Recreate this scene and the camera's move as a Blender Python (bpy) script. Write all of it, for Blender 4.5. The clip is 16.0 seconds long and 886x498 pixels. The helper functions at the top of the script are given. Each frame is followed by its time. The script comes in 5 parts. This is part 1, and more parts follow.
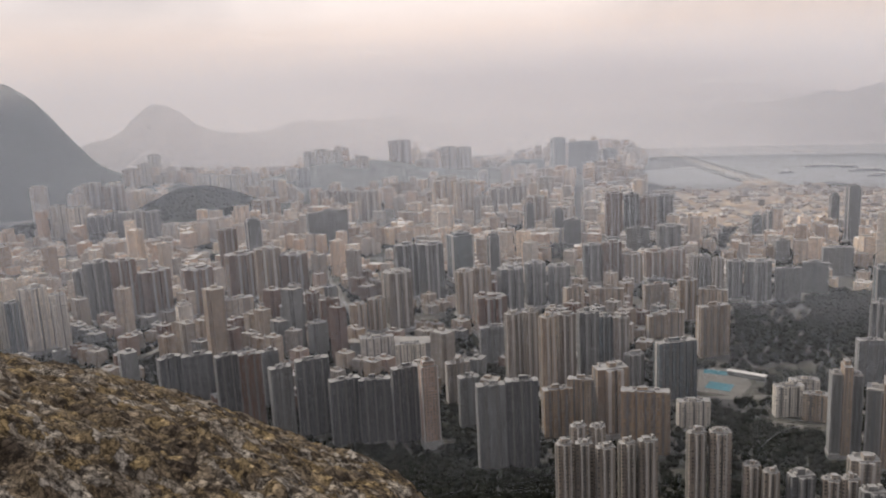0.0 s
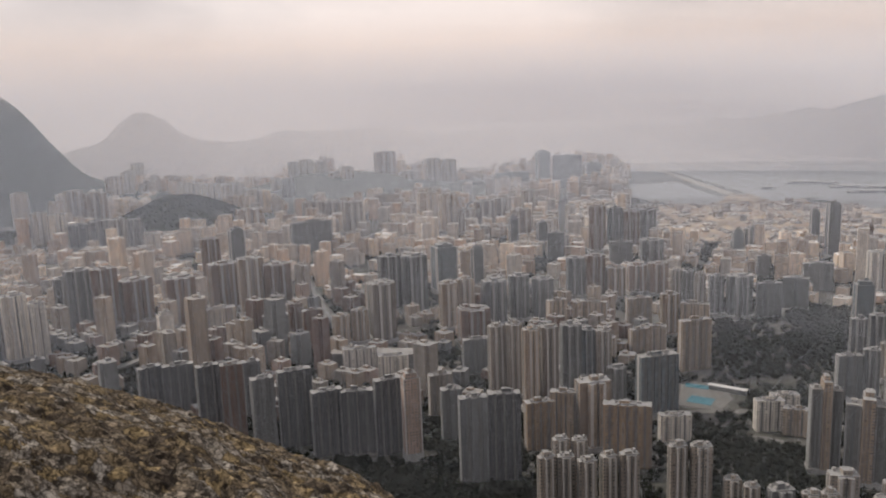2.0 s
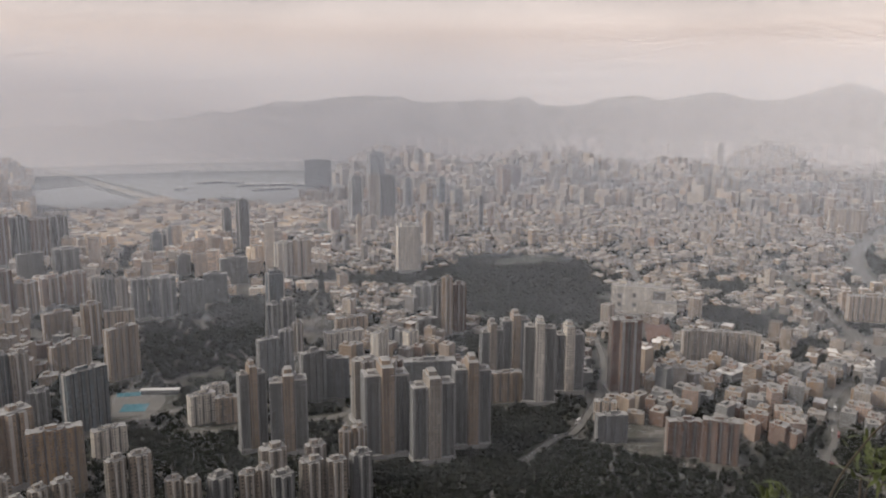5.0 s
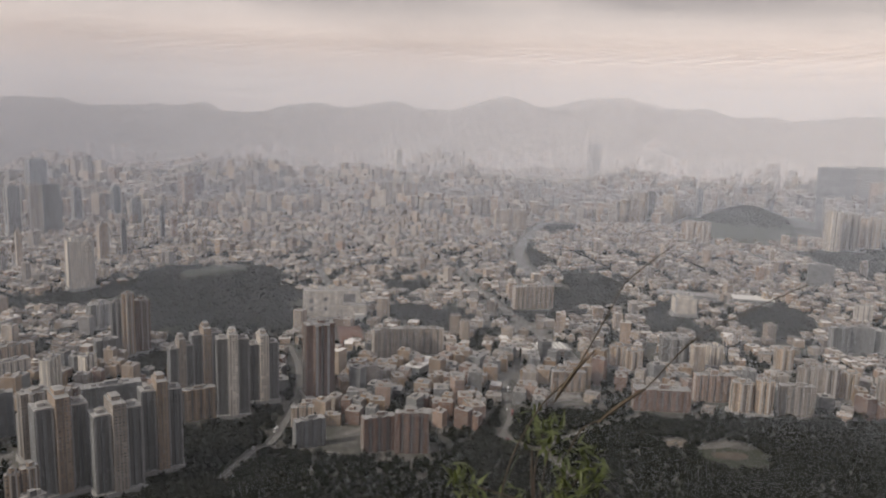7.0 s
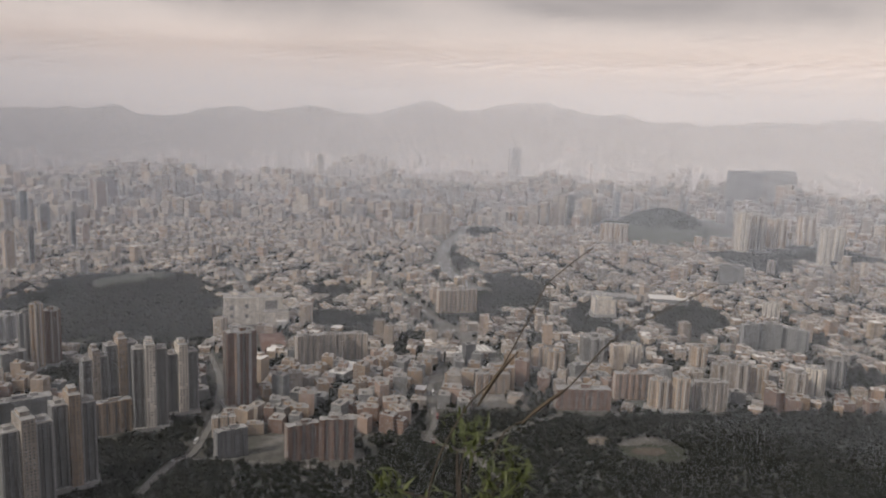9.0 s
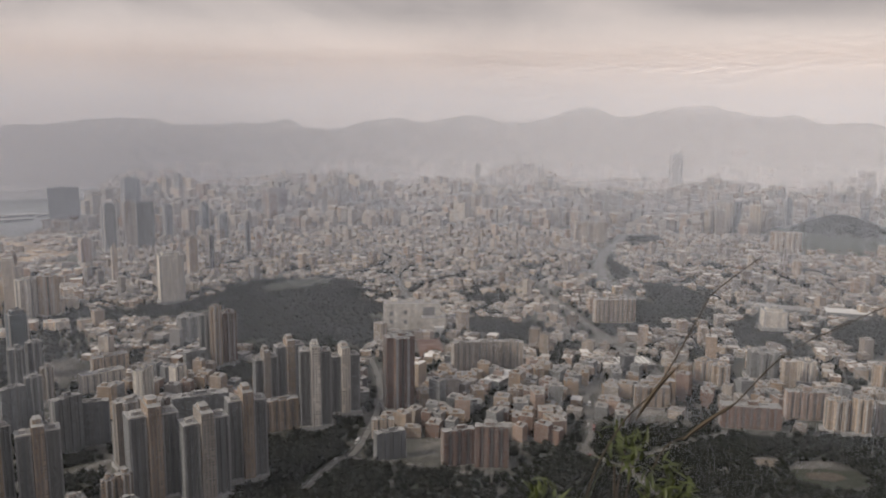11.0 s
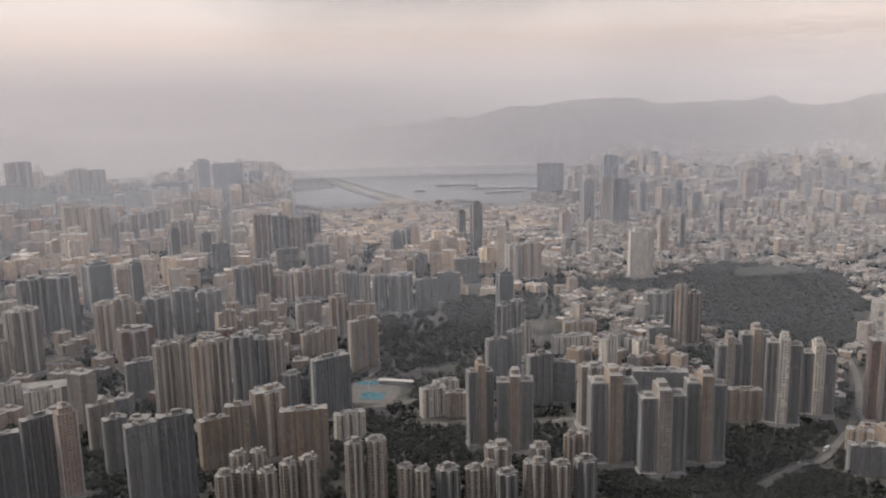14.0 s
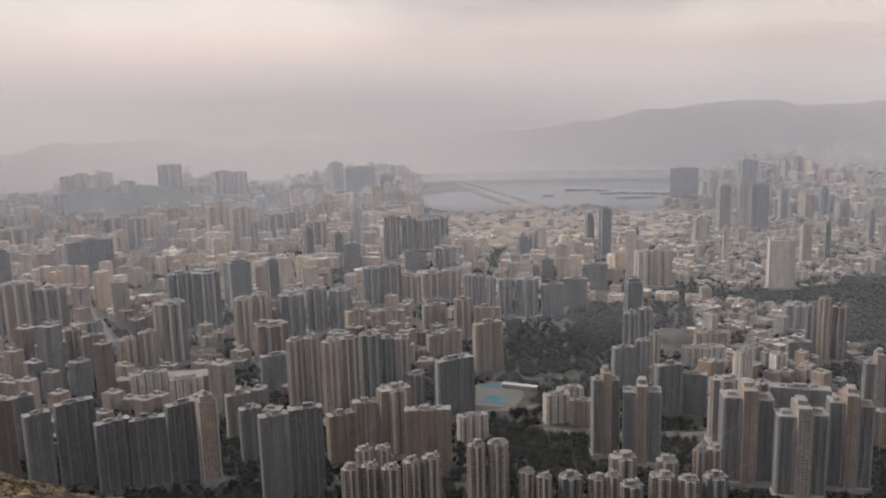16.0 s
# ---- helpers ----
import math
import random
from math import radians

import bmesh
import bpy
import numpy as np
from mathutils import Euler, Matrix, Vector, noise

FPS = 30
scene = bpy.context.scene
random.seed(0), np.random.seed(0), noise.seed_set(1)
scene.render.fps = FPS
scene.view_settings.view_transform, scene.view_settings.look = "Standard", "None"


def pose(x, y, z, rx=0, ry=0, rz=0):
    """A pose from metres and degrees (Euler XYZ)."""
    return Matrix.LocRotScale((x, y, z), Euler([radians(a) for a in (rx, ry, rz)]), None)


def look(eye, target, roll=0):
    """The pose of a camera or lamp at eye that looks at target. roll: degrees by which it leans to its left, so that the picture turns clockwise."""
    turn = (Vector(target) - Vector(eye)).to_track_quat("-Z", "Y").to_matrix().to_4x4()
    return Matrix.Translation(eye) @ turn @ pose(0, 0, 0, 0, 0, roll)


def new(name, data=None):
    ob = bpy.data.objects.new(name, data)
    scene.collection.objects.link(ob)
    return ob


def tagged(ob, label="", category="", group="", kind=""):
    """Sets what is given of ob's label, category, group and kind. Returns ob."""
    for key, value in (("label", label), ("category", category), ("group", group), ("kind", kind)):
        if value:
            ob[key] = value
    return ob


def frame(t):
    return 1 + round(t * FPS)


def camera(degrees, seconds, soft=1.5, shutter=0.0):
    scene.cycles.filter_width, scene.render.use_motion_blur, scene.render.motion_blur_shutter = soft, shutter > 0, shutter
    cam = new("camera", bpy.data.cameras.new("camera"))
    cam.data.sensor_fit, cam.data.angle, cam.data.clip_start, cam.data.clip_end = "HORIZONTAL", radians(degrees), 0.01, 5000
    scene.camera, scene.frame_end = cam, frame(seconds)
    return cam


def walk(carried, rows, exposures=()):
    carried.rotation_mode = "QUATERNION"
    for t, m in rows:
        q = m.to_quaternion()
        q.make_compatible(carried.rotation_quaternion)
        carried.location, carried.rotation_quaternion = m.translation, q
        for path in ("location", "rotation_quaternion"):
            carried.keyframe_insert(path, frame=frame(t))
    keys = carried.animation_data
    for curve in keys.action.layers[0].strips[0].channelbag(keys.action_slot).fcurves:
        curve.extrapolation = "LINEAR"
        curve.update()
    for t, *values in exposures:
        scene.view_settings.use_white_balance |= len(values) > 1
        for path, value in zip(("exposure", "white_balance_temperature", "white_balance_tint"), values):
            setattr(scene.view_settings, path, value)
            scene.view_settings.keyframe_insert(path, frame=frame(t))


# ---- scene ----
EYE_HEIGHT = 360.0
cam = camera(57.40, 16.0, soft=2.0)


def stance(turn, tilt, lean):
    """A pose on the summit: turn to the right of north, tilt above level, lean to the left, in degrees."""
    a, b = radians(turn), radians(tilt)
    ahead = Vector((math.sin(a) * math.cos(b), math.cos(a) * math.cos(b), math.sin(b)))
    eye = Vector((0, 0, EYE_HEIGHT))
    return look(eye, eye + ahead * 100, lean)


walk(cam, [
    (0.0, stance(-21.30, -11.23, -2.92)),
    (0.5, stance(-29.15, -9.88, -3.65)),
    (1.0, stance(-27.63, -10.11, -3.22)),
    (1.5, stance(-24.58, -9.88, -2.70)),
    (2.0, stance(-20.11, -10.45, -2.09)),
    (2.5, stance(-13.89, -10.90, -1.28)),
    (3.0, stance(-6.15, -11.72, -0.72)),
    (3.5, stance(-0.00, -11.96, -0.02)),
    (4.0, stance(5.95, -11.96, 0.34)),
    (4.5, stance(12.96, -11.55, 0.72)),
    (5.0, stance(20.05, -10.95, 0.25)),
    (5.9, stance(31.50, -10.30, 0.40)),
    (6.7, stance(39.80, -10.15, 1.30)),
    (7.5, stance(45.10, -10.14, 2.03)),
    (8.0, stance(46.94, -10.08, 2.07)),
    (9.2, stance(47.60, -9.60, 1.90)),
    (10.5, stance(43.10, -9.01, 0.96)),
    (11.0, stance(36.45, -9.31, 0.36)),
    (11.5, stance(29.77, -9.30, -0.19)),
    (12.0, stance(23.15, -9.25, -0.71)),
    (12.5, stance(15.36, -9.53, -1.20)),
    (13.0, stance(9.54, -10.00, -1.67)),
    (13.5, stance(5.78, -10.43, -1.49)),
    (14.0, stance(3.56, -10.58, -1.17)),
    (14.5, stance(0.74, -10.12, -1.35)),
    (15.0, stance(-1.81, -10.16, -1.46)),
    (15.5, stance(-4.04, -10.17, -1.50)),
    (16.0, stance(-5.51, -10.10, -1.58)),
], exposures=[(0.0, 0.27), (0.5, 0.17), (2.0, 0.16), (3.5, 0.12), (5.0, 0.04), (8.0, -0.16), (11.0, -0.16), (13.0, 0.0), (14.0, 0.08), (16.0, 0.06)])

# ---- light ----
SUN_TURN, SUN_HEIGHT = -74.0, 40.0
world = bpy.data.worlds.new("overcast_sky")
scene.world = world
world.use_nodes = True


def link_nodes(tree, a, b):
    tree.links.new(a, b)


def build_world():
    tree = world.node_tree
    n = tree.nodes
    bg = n["Background"]
    sky = n.new("ShaderNodeTexSky")
    sky.sky_type, sky.sun_disc = 'NISHITA', False
    sky.sun_elevation, sky.sun_rotation = radians(SUN_HEIGHT), radians(SUN_TURN)
    weak = n.new("ShaderNodeMix")
    weak.data_type = 'RGBA'
    weak.blend_type = 'MULTIPLY'
    weak.inputs["Factor"].default_value = 1.0
    weak.inputs[7].default_value = (0.1, 0.1, 0.1, 1)
    link_nodes(tree, sky.outputs[0], weak.inputs[6])
    co = n.new("ShaderNodeTexCoord")
    # cloud banks: flattened towards the horizon
    mapping = n.new("ShaderNodeMapping")
    mapping.inputs["Scale"].default_value = (1.0, 1.0, 2.5)
    link_nodes(tree, co.outputs["Generated"], mapping.inputs[0])
    big = n.new("ShaderNodeTexNoise")
    big.inputs["Scale"].default_value = 2.8
    big.inputs["Detail"].default_value = 6.0
    big.inputs["Roughness"].default_value = 0.5
    big.inputs["Distortion"].default_value = 0.35
    link_nodes(tree, mapping.outputs[0], big.inputs["Vector"])
    ramp = n.new("ShaderNodeValToRGB")
    e = ramp.color_ramp.elements
    e[0].position, e[0].color = 0.38, (0.53, 0.475, 0.465, 1)
    e[1].position, e[1].color = 0.62, (0.80, 0.70, 0.66, 1)
    mid = e.new(0.5)
    mid.color = (0.68, 0.605, 0.58, 1)
    link_nodes(tree, big.outputs[0], ramp.inputs[0])
    # the deck is thinner towards the sun
    toward = n.new("ShaderNodeVectorMath")
    toward.operation = 'DOT_PRODUCT'
    toward.inputs[1].default_value = (math.sin(radians(SUN_TURN)), math.cos(radians(SUN_TURN)), 0.0)
    link_nodes(tree, co.outputs["Generated"], toward.inputs[0])
    thin = n.new("ShaderNodeMapRange")
    thin.inputs[1].default_value, thin.inputs[2].default_value = -0.3, 0.9
    thin.inputs[3].default_value, thin.inputs[4].default_value = 0.76, 1.02
    link_nodes(tree, toward.outputs["Value"], thin.inputs[0])
    mixed = n.new("ShaderNodeMix")
    mixed.data_type = 'RGBA'
    mixed.inputs["Factor"].default_value = 0.05
    # the deck overhead is thicker and cooler than the lit rim
    height = n.new("ShaderNodeSeparateXYZ")
    link_nodes(tree, co.outputs["Generated"], height.inputs[0])
    rise = n.new("ShaderNodeMapRange")
    rise.interpolation_type = 'SMOOTHSTEP'
    rise.inputs[1].default_value, rise.inputs[2].default_value = 0.28, 0.75
    link_nodes(tree, height.outputs[2], rise.inputs[0])
    cool = n.new("ShaderNodeMix")
    cool.data_type, cool.blend_type = 'RGBA', 'MULTIPLY'
    cool.inputs[7].default_value = (0.90, 1.0, 1.10, 1)
    link_nodes(tree, rise.outputs[0], cool.inputs["Factor"])
    link_nodes(tree, ramp.outputs[0], cool.inputs[6])
    link_nodes(tree, cool.outputs[2], mixed.inputs[6])
    link_nodes(tree, weak.outputs[2], mixed.inputs[7])
    link_nodes(tree, mixed.outputs[2], bg.inputs[0])
    power = n.new("ShaderNodeMath")
    power.operation = 'MULTIPLY'
    power.inputs[1].default_value = 1.14
    link_nodes(tree, thin.outputs[0], power.inputs[0])
    link_nodes(tree, power.outputs[0], bg.inputs[1])


build_world()
sun_data = bpy.data.lights.new("sun", 'SUN')
sun_data.energy, sun_data.angle, sun_data.color = 2.75, radians(8), (1.0, 0.90, 0.77)
sun = new("sun", sun_data)
_a, _b = radians(SUN_TURN), radians(SUN_HEIGHT)
sun.matrix_world = look((0, 0, 0), (-math.sin(_a) * math.cos(_b), -math.cos(_a) * math.cos(_b), -math.sin(_b)))

# ---- materials ----


def material(name):
    m = bpy.data.materials.new(name)
    m.use_nodes = True
    return m, m.node_tree, m.node_tree.nodes["Principled BSDF"]


def node(tree, kind, **values):
    k = tree.nodes.new(kind)
    for key, value in values.items():
        k.inputs[key].default_value = value
    return k


def maths(tree, op, a, b=0.5, c=None):
    k = tree.nodes.new("ShaderNodeMath")
    k.operation = op
    for i, v in enumerate((a, b) if c is None else (a, b, c)):
        if isinstance(v, (int, float)):
            k.inputs[i].default_value = v
        else:
            tree.links.new(v, k.inputs[i])
    return k.outputs[0]


def blend(tree, fac, a, b, mode='MIX'):
    k = tree.nodes.new("ShaderNodeMix")
    k.data_type, k.blend_type = 'RGBA', mode
    for i, v in ((0, fac), (6, a), (7, b)):
        if isinstance(v, (int, float)):
            k.inputs[i].default_value = v
        elif isinstance(v, tuple):
            k.inputs[i].default_value = (*v, 1)
        else:
            tree.links.new(v, k.inputs[i])
    return k.outputs[2]


def ramp_of(tree, value, stops):
    k = tree.nodes.new("ShaderNodeValToRGB")
    e = k.color_ramp.elements
    while len(e) < len(stops):
        e.new(0.5)
    for i, (p, c) in enumerate(stops):
        e[i].position, e[i].color = p, (*c, 1)
    tree.links.new(value, k.inputs[0])
    return k.outputs[0]


def noise_of(tree, scale, detail=4.0, rough=0.55, coords="Object"):
    co = tree.nodes.new("ShaderNodeTexCoord")
    k = node(tree, "ShaderNodeTexNoise", Scale=scale, Detail=detail, Roughness=rough)
    tree.links.new(co.outputs[coords], k.inputs["Vector"])
    return k.outputs[0]


def facade(name, wall, wall_2, floor=3.0, bay=3.2, opening=(0.52, 0.5), glass=(0.075, 0.078, 0.082), per_island=False, share=0.85):
    """Rendered wall with a grid of windows, at real size along the wall (UV in metres), stained and weathered."""
    m, tree, p = material(name)
    uv = tree.nodes.new("ShaderNodeUVMap")
    uv.uv_map = "wall"
    sep = tree.nodes.new("ShaderNodeSeparateXYZ")
    tree.links.new(uv.outputs[0], sep.inputs[0])
    u, v = maths(tree, 'DIVIDE', sep.outputs[0], bay), maths(tree, 'DIVIDE', sep.outputs[1], floor)
    fu, fv = maths(tree, 'FRACT', u, 0), maths(tree, 'FRACT', v, 0)
    in_u = maths(tree, 'LESS_THAN', maths(tree, 'ABSOLUTE', maths(tree, 'SUBTRACT', fu, 0.5), 0), opening[0] / 2)
    in_v = maths(tree, 'LESS_THAN', maths(tree, 'ABSOLUTE', maths(tree, 'SUBTRACT', fv, 0.5), 0), opening[1] / 2)
    window = maths(tree, 'MULTIPLY', in_u, in_v)
    cell = tree.nodes.new("ShaderNodeCombineXYZ")
    tree.links.new(maths(tree, 'FLOOR', u, 0), cell.inputs[0])
    tree.links.new(maths(tree, 'FLOOR', v, 0), cell.inputs[1])
    white = tree.nodes.new("ShaderNodeTexWhiteNoise")
    tree.links.new(cell.outputs[0], white.inputs[0])
    window = maths(tree, 'MULTIPLY', window, maths(tree, 'LESS_THAN', white.outputs[0], share))
    # some bays are painted in the second colour
    strip = tree.nodes.new("ShaderNodeTexWhiteNoise")
    strip.noise_dimensions = '1D'
    tree.links.new(maths(tree, 'FLOOR', maths(tree, 'DIVIDE', sep.outputs[0], bay * 2), 0), strip.inputs["W"])
    base = blend(tree, maths(tree, 'LESS_THAN', strip.outputs[0], 0.4), wall, wall_2)
    geo = tree.nodes.new("ShaderNodeNewGeometry")
    info = tree.nodes.new("ShaderNodeObjectInfo")
    chance = geo.outputs["Random Per Island"] if per_island else info.outputs["Random"]
    if per_island:
        tint = ramp_of(tree, chance, [(0.0, (0.5, 0.44, 0.4)), (0.25, (1.0, 0.93, 0.86)), (0.5, (0.6, 0.64, 0.7)), (0.7, (1.35, 1.3, 1.22)), (0.85, (0.85, 0.66, 0.54)), (1.0, (1.1, 1.0, 0.85))])
    else:
        tint = ramp_of(tree, chance, [(0.0, (0.86, 0.85, 0.86)), (0.5, (1.0, 0.99, 0.97)), (1.0, (1.1, 1.06, 1.02))])
    base = blend(tree, 1.0, base, tint, 'MULTIPLY')
    stains = node(tree, "ShaderNodeTexNoise", Scale=0.09, Detail=5.0, Roughness=0.65)
    stretch = node(tree, "ShaderNodeMapping", Scale=(1.0, 1.0, 0.25))
    tree.links.new(geo.outputs["Position"], stretch.inputs[0])
    tree.links.new(stretch.outputs[0], stains.inputs["Vector"])
    base = blend(tree, 1.0, base, ramp_of(tree, stains.outputs[0], [(0.3, (0.72, 0.7, 0.68)), (0.65, (1.06, 1.05, 1.04))]), 'MULTIPLY')
    lit = maths(tree, 'MULTIPLY', white.outputs[0], 0.9)
    glass_colour = blend(tree, lit, glass, (0.2, 0.2, 0.2))
    tree.links.new(blend(tree, window, base, glass_colour), p.inputs["Base Color"])
    tree.links.new(maths(tree, 'MULTIPLY_ADD', window, -0.5, 0.85), p.inputs["Roughness"])
    return m


def plain(name, stops, scale, rough=0.85, detail=5.0, bump=0.0, coords="Object", per_object=False):
    m, tree, p = material(name)
    value = noise_of(tree, scale, detail, 0.6, coords)
    colour = ramp_of(tree, value, stops)
    fine = noise_of(tree, scale * 9, 3.0, 0.6, coords)
    colour = blend(tree, 1.0, colour, ramp_of(tree, fine, [(0.3, (0.78, 0.78, 0.78)), (0.7, (1.15, 1.15, 1.15))]), 'MULTIPLY')
    if per_object:
        info = tree.nodes.new("ShaderNodeObjectInfo")
        colour = blend(tree, 1.0, colour, ramp_of(tree, info.outputs["Random"], [(0, (0.8, 0.8, 0.8)), (1, (1.15, 1.12, 1.1))]), 'MULTIPLY')
    tree.links.new(colour, p.inputs["Base Color"])
    p.inputs["Roughness"].default_value = rough
    if bump:
        b = node(tree, "ShaderNodeBump", Strength=0.6, Distance=bump)
        tree.links.new(fine, b.inputs["Height"])
        tree.links.new(b.outputs[0], p.inputs["Normal"])
    return m


def foliage(name, dark, light, scale=0.25):
    m, tree, p = material(name)
    geo = tree.nodes.new("ShaderNodeNewGeometry")
    k = node(tree, "ShaderNodeTexNoise", Scale=scale, Detail=6.0, Roughness=0.7)
    tree.links.new(geo.outputs["Position"], k.inputs["Vector"])
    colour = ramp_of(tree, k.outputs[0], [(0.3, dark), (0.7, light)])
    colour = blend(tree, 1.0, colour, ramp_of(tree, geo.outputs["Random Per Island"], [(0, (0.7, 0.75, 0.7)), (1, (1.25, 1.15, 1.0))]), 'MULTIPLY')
    tree.links.new(colour, p.inputs["Base Color"])
    p.inputs["Roughness"].default_value = 0.9
    p.inputs["Specular IOR Level"].default_value = 0.15
    return m


def haze_material(name, colour):
    """Opaque matte colour for the slats that stand in for haze and low cloud."""
    m, tree, p = material(name)
    tree.nodes.remove(p)
    white = node(tree, "ShaderNodeBsdfDiffuse", Color=(*colour, 1))
    tree.links.new(white.outputs[0], tree.nodes["Material Output"].inputs[0])
    return m


WALLS = {
    "pale": facade("pale_render", (0.385, 0.352, 0.322), (0.305, 0.278, 0.257)),
    "cream": facade("cream_render", (0.545, 0.462, 0.382), (0.41, 0.342, 0.282)),
    "beige": facade("beige_render", (0.405, 0.328, 0.262), (0.315, 0.252, 0.203)),
    "brown": facade("brown_tiles", (0.195, 0.13, 0.105), (0.24, 0.17, 0.14)),
    "ochre": facade("ochre_render", (0.345, 0.255, 0.178), (0.287, 0.222, 0.165)),
    "dark": facade("dark_grey_tiles", (0.115, 0.122, 0.132), (0.088, 0.095, 0.106), opening=(0.6, 0.55)),
    "grey": facade("grey_render", (0.220, 0.232, 0.245), (0.174, 0.186, 0.202)),
    "white": facade("white_render", (0.74, 0.71, 0.66), (0.62, 0.59, 0.55)),
    "blue": facade("blue_grey_glass_wall", (0.186, 0.235, 0.273), (0.126, 0.165, 0.199), bay=1.6, opening=(0.8, 0.75)),
    "rose": facade("rose_render", (0.400, 0.305, 0.262), (0.345, 0.270, 0.235)),
}
CITY_WALL = facade("town_walls", (0.43, 0.39, 0.355), (0.31, 0.29, 0.272), per_island=True)
# pale eastern walls, their colour raised further to stand in for sunlight on them
SUNLIT_PALE_TOWN = facade("sunlit_pale_town_walls", (0.80, 0.72, 0.635), (0.66, 0.595, 0.53), per_island=True)
ROOF = plain("weathered_roof", [(0.3, (0.159, 0.156, 0.154)), (0.6, (0.293, 0.288, 0.283)), (0.8, (0.438, 0.431, 0.426))], 0.08, coords="Object")
PALE_ROOF = plain("pale_roof_slab", [(0.3, (0.20, 0.19, 0.18)), (0.7, (0.34, 0.323, 0.306))], 0.05)
STRIP_PALE = plain("pale_strip", [(0.3, (0.42, 0.398, 0.38)), (0.7, (0.55, 0.523, 0.50))], 0.15)
STRIP_MID = plain("grey_strip", [(0.3, (0.264, 0.260, 0.258)), (0.7, (0.351, 0.345, 0.341))], 0.15)
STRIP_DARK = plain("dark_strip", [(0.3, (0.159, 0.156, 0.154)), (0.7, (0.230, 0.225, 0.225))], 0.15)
CONCRETE = plain("concrete", [(0.3, (0.268, 0.263, 0.259)), (0.7, (0.401, 0.394, 0.387))], 0.1)
ROAD = plain("asphalt", [(0.3, (0.099, 0.098, 0.097)), (0.7, (0.184, 0.181, 0.179))], 0.06)
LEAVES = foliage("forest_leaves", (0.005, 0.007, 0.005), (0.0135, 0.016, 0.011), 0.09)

# ---- building blocks ----


class Form:
    """Collects prisms and boxes into one mesh, with wall lengths in metres as UV."""

    def __init__(self):
        self.v, self.f, self.uv, self.mat = [], [], [], []

    def prism(self, plan, z0, z1, roof=1, taper=1.0):
        n, at = len(plan), len(self.v)
        self.v += [(x, y, z0) for x, y in plan] + [(x * taper, y * taper, z1) for x, y in plan]
        u = random.random() * 40
        for i in range(n):
            j = (i + 1) % n
            w = math.hypot(plan[j][0] - plan[i][0], plan[j][1] - plan[i][1])
            self.f.append((at + i, at + j, at + n + j, at + n + i))
            self.uv += [(u, z0), (u + w, z0), (u + w, z1), (u, z1)]
            self.mat.append(0)
            u += w
        self.f.append(tuple(range(at + n, at + 2 * n)))
        self.uv += list(plan)
        self.mat.append(roof)
        return self

    def box(self, x, y, z0, w, d, h, turn=0.0, roof=1):
        c, s = math.cos(turn), math.sin(turn)
        plan = [(x + c * a - s * b, y + s * a + c * b) for a, b in ((-w / 2, -d / 2), (w / 2, -d / 2), (w / 2, d / 2), (-w / 2, d / 2))]
        return self.prism(plan, z0, z0 + h, roof)

    def mesh(self, name, *materials):
        me = bpy.data.meshes.new(name)
        me.from_pydata(self.v, [], self.f)
        layer = me.uv_layers.new(name="wall")
        layer.data.foreach_set("uv", [c for p in self.uv for c in p])
        for m in materials:
            me.materials.append(m)
        if len(materials) > 1:
            me.polygons.foreach_set("material_index", self.mat)
        me.update()
        return me


def part(name, form, parent, *materials, label=""):
    ob = new(name, form.mesh(name, *materials) if isinstance(form, Form) else form)
    ob.parent = parent
    return tagged(ob, label)


def rect(w, d):
    return [(-w / 2, -d / 2), (w / 2, -d / 2), (w / 2, d / 2), (-w / 2, d / 2)]


def cross_plan(w, d, cut=0.24):
    """A plan with its four corners cut back, and small light wells in the long sides."""
    a, b, cx, cy = w / 2, d / 2, w * cut, d * cut
    return [(-a + cx, -b), (-w * 0.05, -b), (-w * 0.05, -b + d * 0.1), (w * 0.05, -b + d * 0.1), (w * 0.05, -b), (a - cx, -b), (a - cx, -b + cy), (a, -b + cy),
            (a, b - cy), (a - cx, b - cy), (a - cx, b), (w * 0.05, b), (w * 0.05, b - d * 0.1), (-w * 0.05, b - d * 0.1), (-w * 0.05, b),
            (-a + cx, b), (-a + cx, b - cy), (-a, b - cy), (-a, -b + cy), (-a + cx, -b + cy)]


def ribbed_plan(w, d, bays, depth=1.6):
    """A long slab whose two long sides step in and out bay by bay."""
    pts, step = [], w / (bays * 2 + 1)
    for i in range(bays * 2 + 1):
        y = -d / 2 + (depth if i % 2 else 0)
        pts += [(-w / 2 + i * step, y), (-w / 2 + (i + 1) * step, y)]
    back = [(-x, -y) for x, y in pts]
    return pts + back


def turned(x, y, face):
    return pose(x, y, 0, 0, 0, face)


FOOTPRINTS = []
LABELS = {"pale": "pale grey rendered", "cream": "cream rendered", "beige": "beige rendered", "brown": "brown tiled", "ochre": "ochre and brown rendered",
          "dark": "dark grey tiled", "grey": "grey rendered", "white": "white rendered", "blue": "blue-grey glazed", "rose": "rose-coloured rendered"}


